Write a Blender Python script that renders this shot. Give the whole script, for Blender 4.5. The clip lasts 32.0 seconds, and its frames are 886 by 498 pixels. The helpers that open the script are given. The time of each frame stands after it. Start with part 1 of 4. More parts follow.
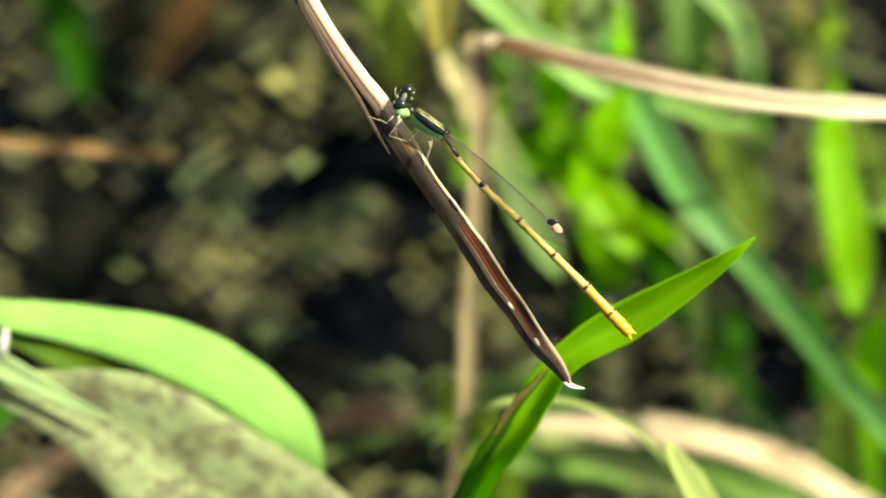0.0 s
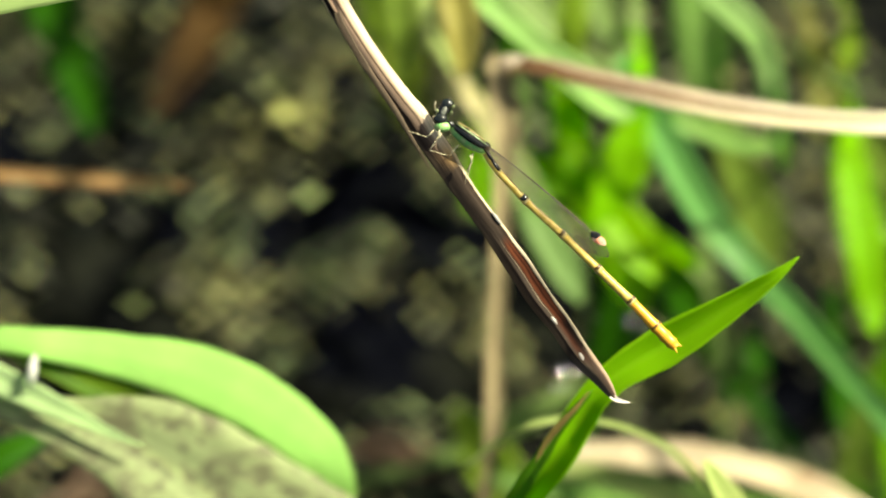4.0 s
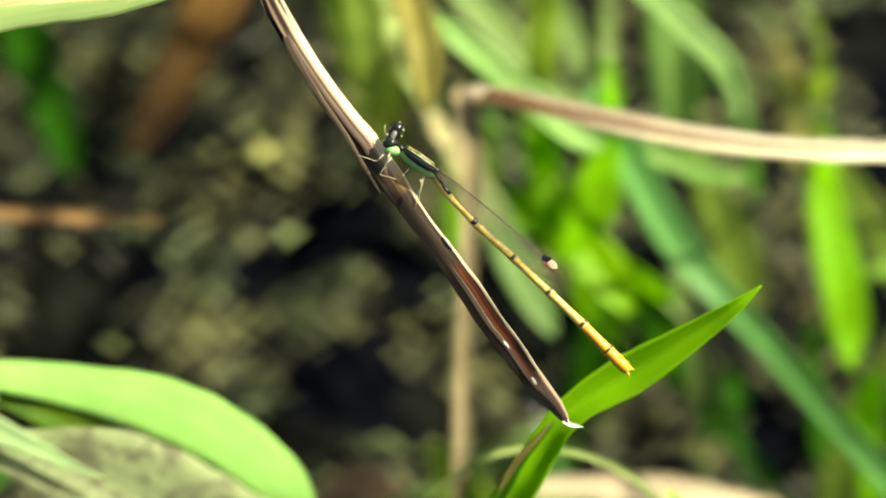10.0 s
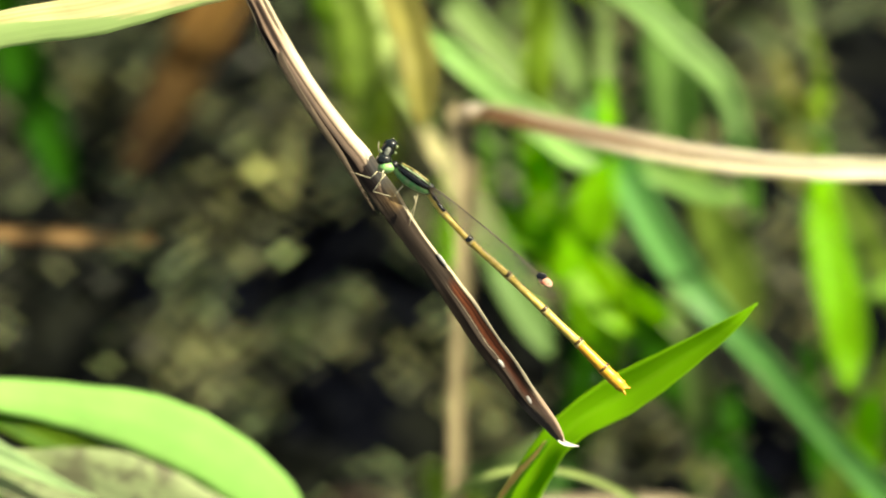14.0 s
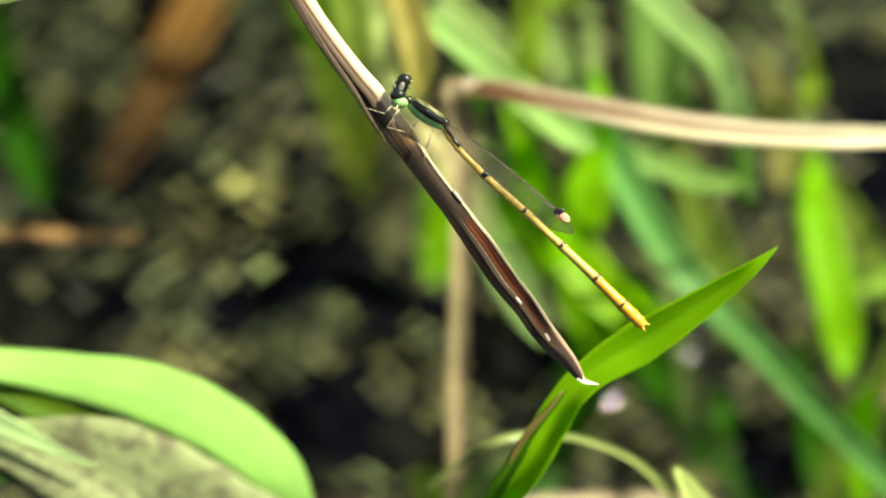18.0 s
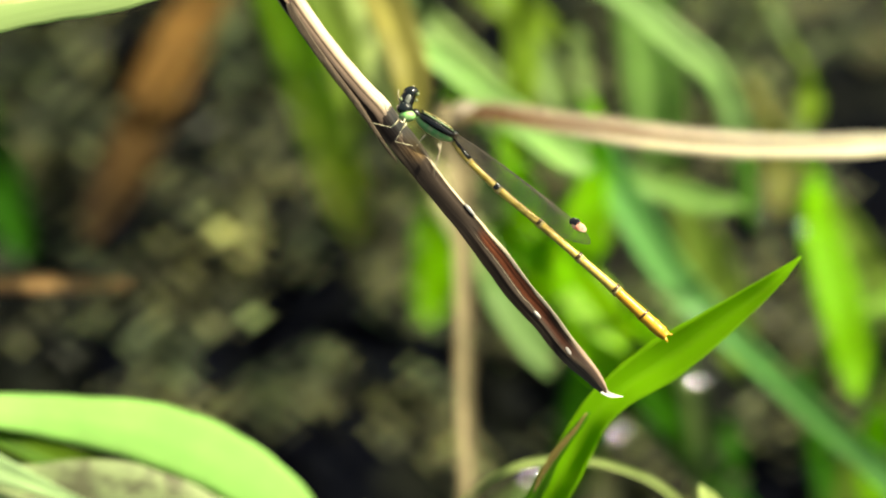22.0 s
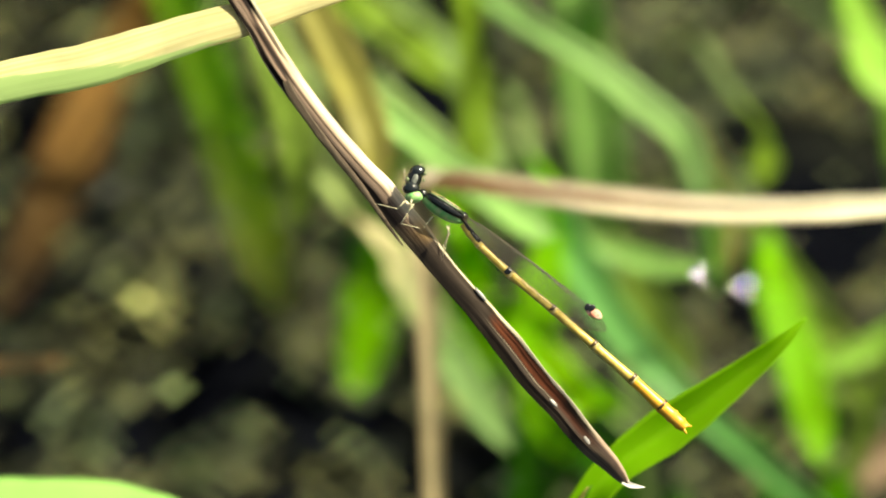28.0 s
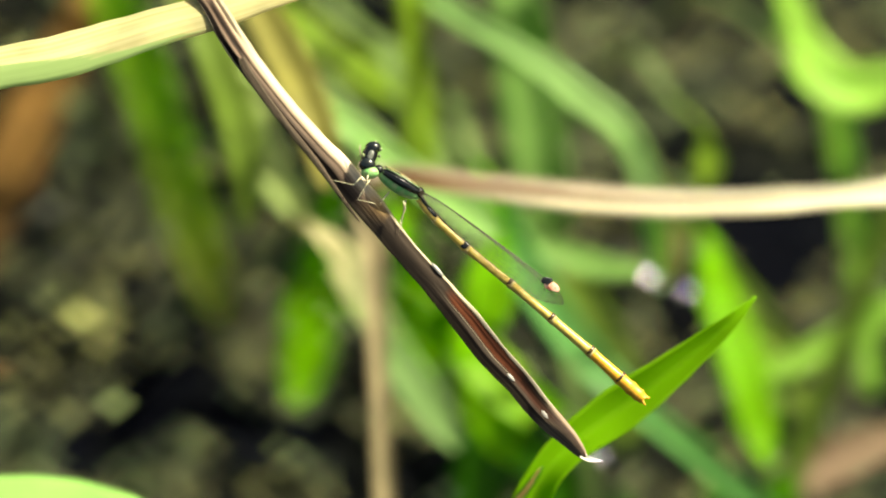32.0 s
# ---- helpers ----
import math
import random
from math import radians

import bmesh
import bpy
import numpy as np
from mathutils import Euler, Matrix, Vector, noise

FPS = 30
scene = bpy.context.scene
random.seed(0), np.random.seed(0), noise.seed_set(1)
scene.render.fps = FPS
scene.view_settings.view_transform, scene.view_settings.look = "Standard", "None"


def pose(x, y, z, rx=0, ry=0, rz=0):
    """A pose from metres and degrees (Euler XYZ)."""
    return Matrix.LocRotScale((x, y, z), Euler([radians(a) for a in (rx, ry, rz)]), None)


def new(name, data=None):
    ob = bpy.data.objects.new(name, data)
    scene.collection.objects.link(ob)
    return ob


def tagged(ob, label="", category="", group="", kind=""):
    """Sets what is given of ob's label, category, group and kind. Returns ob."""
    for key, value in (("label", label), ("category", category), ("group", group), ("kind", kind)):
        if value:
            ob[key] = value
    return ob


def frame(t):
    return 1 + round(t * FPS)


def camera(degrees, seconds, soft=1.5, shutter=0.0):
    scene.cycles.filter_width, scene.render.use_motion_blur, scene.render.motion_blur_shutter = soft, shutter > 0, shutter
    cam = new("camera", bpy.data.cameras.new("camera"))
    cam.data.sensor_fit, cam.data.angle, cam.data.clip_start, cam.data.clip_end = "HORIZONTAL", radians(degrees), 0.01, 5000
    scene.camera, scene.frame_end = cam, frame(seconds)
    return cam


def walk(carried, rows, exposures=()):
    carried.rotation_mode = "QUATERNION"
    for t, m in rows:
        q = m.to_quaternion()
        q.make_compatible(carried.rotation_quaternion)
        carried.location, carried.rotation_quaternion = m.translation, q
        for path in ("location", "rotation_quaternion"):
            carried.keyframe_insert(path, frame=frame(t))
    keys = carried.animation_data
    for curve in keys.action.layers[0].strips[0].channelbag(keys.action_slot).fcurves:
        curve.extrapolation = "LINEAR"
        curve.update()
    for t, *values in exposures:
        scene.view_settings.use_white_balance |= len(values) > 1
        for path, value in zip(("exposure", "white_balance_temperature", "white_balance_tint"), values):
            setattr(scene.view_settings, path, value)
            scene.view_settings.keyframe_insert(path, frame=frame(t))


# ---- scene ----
# A clump of marsh grass over a duckweed pond, with a damselfly on a withered leaf.
# Plan: u to the right, v up and d deep, in millimetres, on a plane that leans back
# so that it faces a lens held above the water; d = 0 holds the perch.
TILT = radians(55)
RIGHT = Vector((1, 0, 0))
AHEAD = Vector((0, math.cos(TILT), -math.sin(TILT)))
UP = Vector((0, math.sin(TILT), math.cos(TILT)))
EYE = Vector((0, 0, 0.3891))


def place(u, v, d):
    return EYE + (RIGHT * u + UP * v + AHEAD * (350 + d)) * 0.001


# ---- camera and its walk ----
cam = camera(10.61, 32.0, soft=2.0)
PATH = [
    (0, pose(0.00356, 0.00376, 0.40037, 32.811, -0.116, 1.199)),
    (0.5, pose(0.00234, 0.00452, 0.39876, 32.858, -0.045, 0.879)),
    (1, pose(0.00168, 0.00541, 0.39999, 32.680, -0.156, 0.863)),
    (1.5, pose(0.00090, 0.00433, 0.39878, 32.941, -0.141, 0.723)),
    (2, pose(-0.00255, 0.00217, 0.39636, 33.384, -0.372, 0.352)),
    (2.5, pose(-0.00191, 0.00225, 0.39531, 33.495, -0.265, 0.355)),
    (3, pose(-0.00197, 0.00259, 0.39623, 33.455, -0.285, 0.372)),
    (3.5, pose(-0.00396, 0.00224, 0.39558, 33.583, -0.419, 0.160)),
    (5.5, pose(-0.00702, -0.00011, 0.39242, 34.202, -0.478, -0.441)),
    (6, pose(-0.00646, -0.00117, 0.39167, 34.382, -0.364, -0.560)),
    (6.5, pose(-0.00687, -0.00178, 0.39147, 34.483, -0.412, -0.591)),
    (7, pose(-0.00688, -0.00214, 0.39067, 34.593, -0.422, -0.674)),
    (7.5, pose(-0.00626, -0.00255, 0.39106, 34.642, -0.480, -0.499)),
    (8, pose(-0.00552, -0.00367, 0.39038, 34.852, -0.547, -0.342)),
    (8.5, pose(-0.00260, -0.00282, 0.39043, 34.811, -0.200, -0.177)),
    (9, pose(-0.00112, -0.00288, 0.39015, 34.888, -0.060, -0.150)),
    (9.5, pose(0.00081, -0.00167, 0.39064, 34.772, 0.115, 0.052)),
    (10, pose(0.00259, -0.00060, 0.39135, 34.672, 0.329, 0.092)),
    (10.5, pose(0.00399, -0.00020, 0.39066, 34.735, 0.342, 0.338)),
    (11, pose(0.00304, -0.00066, 0.39074, 34.809, 0.282, 0.160)),
    (11.5, pose(0.00231, -0.00048, 0.39073, 34.847, 0.177, 0.183)),
    (12, pose(0.00227, 0.00063, 0.39065, 34.765, 0.176, 0.152)),
    (12.5, pose(0.00092, -0.00030, 0.38966, 34.964, 0.211, -0.144)),
    (13, pose(0.00000, 0.00000, 0.38910, 35.000, 0.000, 0.000)),
    (13.5, pose(0.00270, 0.00148, 0.38950, 34.827, 0.308, 0.118)),
    (14, pose(0.00304, 0.00056, 0.38844, 34.998, 0.347, 0.081)),
    (14.5, pose(0.00290, -0.00046, 0.38811, 35.137, 0.245, 0.165)),
    (16.5, pose(0.00145, -0.00267, 0.38552, 35.553, 0.244, -0.287)),
    (17, pose(-0.00089, -0.00889, 0.38033, 36.612, 0.046, -0.578)),
    (17.5, pose(-0.00235, -0.01277, 0.37424, 37.485, -0.023, -0.808)),
    (18, pose(-0.00667, -0.01305, 0.37180, 37.699, -0.411, -1.249)),
    (18.5, pose(-0.00868, -0.01131, 0.37121, 37.578, -0.630, -1.421)),
    (19, pose(-0.00872, -0.00957, 0.36983, 37.509, -0.579, -1.522)),
    (19.5, pose(-0.00908, -0.00889, 0.36943, 37.482, -0.400, -1.835)),
    (20, pose(-0.00886, -0.00997, 0.36838, 37.696, -0.110, -2.151)),
    (20.5, pose(-0.00880, -0.01165, 0.36728, 38.036, 0.005, -2.319)),
    (21, pose(-0.00998, -0.01224, 0.36449, 38.443, 0.137, -2.740)),
    (21.5, pose(-0.01084, -0.01321, 0.36218, 38.848, 0.360, -3.180)),
    (22, pose(-0.01239, -0.01204, 0.36032, 38.990, 0.428, -3.610)),
    (22.5, pose(-0.01324, -0.00858, 0.36044, 38.702, 0.397, -3.840)),
    (23, pose(-0.01650, -0.00719, 0.35972, 38.707, 0.411, -4.534)),
    (23.5, pose(-0.01995, -0.00782, 0.35794, 39.006, 0.097, -4.846)),
    (24, pose(-0.02021, -0.00659, 0.35286, 39.371, -0.004, -4.901)),
    (24.5, pose(-0.02280, -0.00611, 0.35069, 39.597, -0.286, -5.263)),
    (25, pose(-0.02653, -0.00475, 0.35138, 39.500, -0.761, -5.672)),
    (25.5, pose(-0.02672, -0.00371, 0.35075, 39.487, -0.769, -5.895)),
    (27.5, pose(-0.02684, 0.00235, 0.35070, 39.175, -0.980, -6.365)),
    (28, pose(-0.03164, 0.00433, 0.35106, 39.053, -1.619, -6.695)),
    (28.5, pose(-0.03363, 0.00248, 0.35028, 39.354, -1.885, -6.824)),
    (29, pose(-0.03672, 0.00053, 0.34734, 39.901, -2.168, -7.242)),
    (29.5, pose(-0.03700, -0.00168, 0.34503, 40.390, -2.235, -7.309)),
    (30, pose(-0.03777, -0.00492, 0.34356, 40.894, -2.254, -7.440)),
    (30.5, pose(-0.03660, -0.00500, 0.34248, 40.992, -2.145, -7.506)),
    (31, pose(-0.03508, -0.00365, 0.34277, 40.786, -2.077, -7.487)),
    (31.5, pose(-0.03571, -0.00357, 0.34461, 40.622, -2.073, -7.753)),
    (32, pose(-0.03629, -0.00243, 0.34570, 40.408, -2.262, -7.848)),
]
walk(cam, PATH, [(0, 0.94, 7450, -1), (32, 0.94, 7450, -1)])
cam.data.dof.use_dof = True
cam.data.dof.aperture_fstop = 20.0
cam.data.dof.aperture_blades = 4
cam.data.dof.aperture_rotation = radians(45)
cam.data.dof.aperture_ratio = 0.8

# ---- world and sun ----
SUN_FROM = (RIGHT * 0.60 + UP * 0.58 - AHEAD * 0.55).normalized()
world = bpy.data.worlds.new("world")
scene.world = world
world.use_nodes = True
wn, wl = world.node_tree.nodes, world.node_tree.links
sky = wn.new("ShaderNodeTexSky")
sky.sky_type = "NISHITA"
sky.sun_disc = False
sky.sun_elevation = math.asin(SUN_FROM.z)
sky.sun_rotation = math.atan2(SUN_FROM.x, SUN_FROM.y)
wl.new(sky.outputs[0], wn["Background"].inputs[0])
wn["Background"].inputs[1].default_value = 0.06
sky.dust_density = 5.0
sky.ozone_density = 0.3
sun = new("sun", bpy.data.lights.new("sun", "SUN"))
sun.data.energy = 5.0
sun.data.angle = radians(0.53)
sun.data.color = (1.0, 0.94, 0.82)
sun.matrix_world = Matrix.Translation((0, 0, 1.5)) @ SUN_FROM.to_track_quat("Z", "Y").to_matrix().to_4x4()


# ---- materials ----
def shader(name):
    m = bpy.data.materials.new(name)
    m.use_nodes = True
    m.node_tree.nodes.clear()
    return m, m.node_tree.nodes, m.node_tree.links


def node(nodes, kind, **values):
    n = nodes.new("ShaderNode" + kind)
    for key, value in values.items():
        n.inputs[key].default_value = value
    return n


def ramp(nodes, links, fac, stops):
    n = nodes.new("ShaderNodeValToRGB")
    el = n.color_ramp.elements
    el[0].position, el[0].color = stops[0][0], (*stops[0][1], 1)
    el[1].position, el[1].color = stops[-1][0], (*stops[-1][1], 1)
    for p, c in stops[1:-1]:
        el.new(p).color = (*c, 1)
    links.new(fac, n.inputs[0])
    return n.outputs[0]


def mixed(nodes, links, fac, a, b, how="MIX"):
    n = nodes.new("ShaderNodeMix")
    n.data_type, n.blend_type = "RGBA", how
    for socket, value in ((n.inputs[0], fac), (n.inputs[6], a), (n.inputs[7], b)):
        if hasattr(value, "is_linked"):
            links.new(value, socket)
        else:
            socket.default_value = value if isinstance(value, (int, float)) else (*value, 1)
    return n.outputs[2]


def streaks(nodes, links, across, along, detail=3.0):
    """Grain that runs along a blade, from its own coordinates."""
    uv = nodes.new("ShaderNodeUVMap")
    m = nodes.new("ShaderNodeMapping")
    m.inputs["Scale"].default_value = (across, along, 1)
    info = nodes.new("ShaderNodeObjectInfo")
    links.new(uv.outputs[0], m.inputs[0])
    links.new(info.outputs["Random"], m.inputs["Location"])
    n = node(nodes, "TexNoise", Scale=1.0, Detail=detail, Roughness=0.6)
    links.new(m.outputs[0], n.inputs[0])
    return n.outputs[0], uv.outputs[0]


def blade_material(name, dark, light, through_colour, see=0.45, rough=0.42, tip=None, specks=None, torn=None, even=0.0, span=(0.55, 0.95), speckle=(560.0, 0.50, 0.60, 0.6)):
    m, n, l = shader(name)
    grain, uv = streaks(n, l, 14, 1.2)
    colour = ramp(n, l, grain, [(0.32, dark), (0.68, light)])
    if even:
        colour = mixed(n, l, even, colour, light)
    blotch = node(n, "TexNoise", Scale=260.0, Detail=3.0)
    geo = n.new("ShaderNodeNewGeometry")
    l.new(geo.outputs["Position"], blotch.inputs[0])
    soft = ramp(n, l, blotch.outputs[0], [(0.35, (0.75, 0.75, 0.72)), (0.65, (1.12, 1.1, 1.05))])
    colour = mixed(n, l, 0.8 - 0.5 * even, colour, soft, "MULTIPLY")
    cut = n.new("ShaderNodeSeparateXYZ")
    l.new(uv, cut.inputs[0])
    rib = ramp(n, l, cut.outputs[0], [(0.0, (0.9, 0.9, 0.85)), (0.46, (1, 1, 1)), (0.5, (1.25, 1.25, 1.1)), (0.54, (1, 1, 1)), (1.0, (0.9, 0.9, 0.85))])
    colour = mixed(n, l, 0.7 * (1 - even), colour, rib, "MULTIPLY")
    if tip:
        fade = ramp(n, l, cut.outputs[1], [(span[0], (0, 0, 0)), (span[1], (1, 1, 1))])
        colour = mixed(n, l, fade, colour, tip)
    if specks:
        scale, low, high, most = speckle
        spots = node(n, "TexNoise", Scale=scale, Detail=6.0, Roughness=0.7)
        l.new(geo.outputs["Position"], spots.inputs[0])
        fade = ramp(n, l, spots.outputs[0], [(low, (0, 0, 0)), (high, (most, most, most))])
        colour = mixed(n, l, fade, colour, specks)
    if torn:
        wob = node(n, "TexNoise", Scale=7.0, Detail=5.0, Roughness=0.65)
        l.new(uv, wob.inputs[0])
        add = n.new("ShaderNodeMath")
        add.operation = "MULTIPLY_ADD"
        add.inputs[1].default_value = 0.5
        l.new(wob.outputs[0], add.inputs[0])
        flip = n.new("ShaderNodeMath")
        flip.operation = "SUBTRACT"
        flip.inputs[0].default_value = 2.0
        l.new(cut.outputs[0], flip.inputs[1])
        l.new(flip.outputs[0], add.inputs[2])
        young = n.new("ShaderNodeMath")
        young.operation = "MULTIPLY_ADD"
        young.inputs[1].default_value = -2.6
        l.new(cut.outputs[1], young.inputs[0])
        l.new(add.outputs[0], young.inputs[2])
        fade = ramp(n, l, young.outputs[0], [(0.06, (0, 0, 0)), (0.14, (1, 1, 1))])
        colour = mixed(n, l, fade, colour, torn)
    p = node(n, "BsdfPrincipled", Roughness=rough)
    p.inputs["Specular IOR Level"].default_value = 0.16
    l.new(colour, p.inputs["Base Color"])
    bump = node(n, "Bump", Strength=0.35, Distance=0.0001)
    l.new(grain, bump.inputs["Height"])
    l.new(bump.outputs[0], p.inputs["Normal"])
    t = n.new("ShaderNodeBsdfTranslucent")
    l.new(mixed(n, l, 1.0, colour, through_colour, "MULTIPLY"), t.inputs[0])
    mix = n.new("ShaderNodeMixShader")
    mix.inputs[0].default_value = see
    out = n.new("ShaderNodeOutputMaterial")
    l.new(p.outputs[0], mix.inputs[1])
    l.new(t.outputs[0], mix.inputs[2])
    l.new(mix.outputs[0], out.inputs[0])
    return m


ARCH = blade_material("arching_leaf", (0.31, 0.59, 0.14), (0.37, 0.67, 0.19), (1.2, 1.25, 0.65), 0.4, 0.6, even=0.7)
POINTED = blade_material("pointed_leaf", (0.50, 0.70, 0.34), (0.62, 0.82, 0.46), (1.1, 1.2, 0.8), 0.35, 0.5)
ARC = blade_material("arched_leaf", (0.34, 0.58, 0.19), (0.47, 0.72, 0.30), (1.2, 1.25, 0.7), 0.4, 0.38)
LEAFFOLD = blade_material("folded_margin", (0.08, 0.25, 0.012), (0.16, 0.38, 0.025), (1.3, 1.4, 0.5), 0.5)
FRESH = blade_material("fresh_leaf", (0.34, 0.60, 0.09), (0.42, 0.70, 0.14), (1.2, 1.3, 0.6))
PALE = blade_material("pale_leaf", (0.20, 0.40, 0.09), (0.34, 0.56, 0.17), (1.2, 1.3, 0.6))
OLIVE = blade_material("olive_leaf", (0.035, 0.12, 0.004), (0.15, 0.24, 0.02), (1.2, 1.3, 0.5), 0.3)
MOTTLE = blade_material("mottled_leaf", (0.27, 0.34, 0.17), (0.37, 0.45, 0.23), (1.0, 1.1, 0.7), 0.25, 0.6, specks=(0.11, 0.095, 0.065), speckle=(480.0, 0.46, 0.58, 0.75))
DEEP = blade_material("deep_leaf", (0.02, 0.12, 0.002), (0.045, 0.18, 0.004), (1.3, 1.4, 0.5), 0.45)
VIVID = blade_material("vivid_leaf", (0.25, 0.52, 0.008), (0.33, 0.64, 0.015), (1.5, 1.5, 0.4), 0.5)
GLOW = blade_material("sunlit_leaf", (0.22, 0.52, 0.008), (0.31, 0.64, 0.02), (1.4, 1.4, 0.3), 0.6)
BLUE = blade_material("blue_green_leaf", (0.04, 0.17, 0.035), (0.15, 0.34, 0.10), (1.2, 1.4, 0.5), 0.35, 0.36, tip=(0.17, 0.42, 0.12))
STRAWGREEN = blade_material("straw_green_leaf", (0.38, 0.40, 0.10), (0.58, 0.58, 0.22), (1.2, 1.2, 0.6), 0.4)
PALESTRAW = blade_material("pale_straw_leaf", (0.60, 0.54, 0.30), (0.80, 0.75, 0.48), (1.1, 1.2, 0.6), 0.35, tip=(0.16, 0.28, 0.085), span=(0.44, 0.74))
SAGE = blade_material("sage_leaf", (0.17, 0.28, 0.08), (0.27, 0.40, 0.14), (1.1, 1.2, 0.7), 0.35)
MINT = blade_material("mint_leaf", (0.27, 0.50, 0.15), (0.37, 0.60, 0.22), (1.2, 1.25, 0.7))
MEADOW = blade_material("meadow_leaf", (0.18, 0.32, 0.02), (0.30, 0.46, 0.05), (1.3, 1.3, 0.5), 0.45)
# DULLSTRAW's specks are brown patches and painted shadow lines in one
DULLSTRAW = blade_material("dull_straw_leaf", (0.48, 0.39, 0.26), (0.88, 0.80, 0.62), (1.1, 1.0, 0.7), 0.3, 0.55, specks=(0.30, 0.18, 0.10), speckle=(170.0, 0.50, 0.60, 0.75))
YELLOWING = blade_material("yellowing_leaf", (0.24, 0.48, 0.02), (0.32, 0.58, 0.04), (1.4, 1.4, 0.4), 0.5, tip=(0.44, 0.50, 0.10), even=0.6)
LIMEPALE = blade_material("pale_lime_leaf", (0.40, 0.52, 0.17), (0.56, 0.68, 0.28), (1.1, 1.2, 0.7), 0.35)
SIDELEAF = blade_material("side_leaf", (0.29, 0.60, 0.02), (0.40, 0.72, 0.045), (1.5, 1.5, 0.4), 0.5, tip=(0.25, 0.52, 0.015), span=(0.3, 0.6))
UMBER_LEAF = blade_material("umber_leaf", (0.20, 0.125, 0.075), (0.40, 0.29, 0.21), (1.0, 0.9, 0.6), 0.2, 0.6, specks=(0.05, 0.03, 0.02), speckle=(260.0, 0.50, 0.60, 0.7))
KHAKI = blade_material("khaki_leaf", (0.22, 0.22, 0.04), (0.40, 0.36, 0.11), (1.1, 1.1, 0.6), 0.3)
MOSS = blade_material("moss_leaf", (0.13, 0.22, 0.03), (0.26, 0.38, 0.07), (1.2, 1.2, 0.5), 0.4)
# BROWN's dark tip colour paints the shade over the leaf's lower half
BROWN = blade_material("brown_leaf", (0.21, 0.105, 0.025), (0.44, 0.25, 0.075), (1.2, 0.9, 0.5), 0.3, 0.6, tip=(0.05, 0.03, 0.012), span=(0.45, 0.90), specks=(0.11, 0.07, 0.03), speckle=(140.0, 0.50, 0.62, 0.7))
TORN = blade_material("torn_leaf", (0.70, 0.63, 0.30), (0.90, 0.83, 0.50), (1.1, 1.1, 0.6), 0.35, 0.5, torn=(0.42, 0.58, 0.22))


def plain(name, colour, rough=0.5, metal=0.0, bump=0.0, scale=3000.0, second=None, coat=0.0):
    m, n, l = shader(name)
    p = node(n, "BsdfPrincipled", Roughness=rough, Metallic=metal)
    p.inputs["Coat Weight"].default_value = coat
    geo = n.new("ShaderNodeTexCoord")
    noise_ = node(n, "TexNoise", Scale=scale, Detail=4.0)
    l.new(geo.outputs["Object"], noise_.inputs[0])
    other = second or tuple(c * 0.7 for c in colour)
    l.new(ramp(n, l, noise_.outputs[0], [(0.35, other), (0.65, colour)]), p.inputs["Base Color"])
    if bump:
        b = node(n, "Bump", Strength=bump, Distance=0.0001)
        l.new(noise_.outputs[0], b.inputs["Height"])
        l.new(b.outputs[0], p.inputs["Normal"])
    out = n.new("ShaderNodeOutputMaterial")
    l.new(p.outputs[0], out.inputs[0])
    return m


# ---- mesh helpers ----
def smooth_path(pts, steps=6):
    """A smooth line through rows of numbers (Catmull-Rom)."""
    a = np.array(pts, float)
    a = np.vstack([2 * a[0] - a[1], a, 2 * a[-1] - a[-2]])
    rows = []
    for i in range(1, len(a) - 2):
        for s in np.arange(steps) / steps:
            p0, p1, p2, p3 = a[i - 1:i + 3]
            rows.append(0.5 * (2 * p1 + (p2 - p0) * s + (2 * p0 - 5 * p1 + 4 * p2 - p3) * s * s + (3 * p1 - p0 - 3 * p2 + p3) * s ** 3))
    rows.append(a[-2])
    return np.array(rows)


def mesh(name, verts, faces, material, uvs=None, smooth=True):
    me = bpy.data.meshes.new(name)
    me.from_pydata([tuple(v) for v in verts], [], faces)
    me.materials.append(material)
    if uvs is not None:
        layer = me.uv_layers.new(name="UVMap")
        for loop in me.loops:
            layer.data[loop.index].uv = uvs[loop.vertex_index]
    if smooth:
        me.polygons.foreach_set("use_smooth", [True] * len(me.polygons))
    me.update()
    return me


def part(name, me, parent, label=""):
    ob = new(name, me)
    ob.parent = parent
    return tagged(ob, label)


def thing(name, at, label, category, group="", kind=""):
    ob = new(name)
    ob.empty_display_size = 0.003
    ob.location = at
    return tagged(ob, label, category, group, kind)


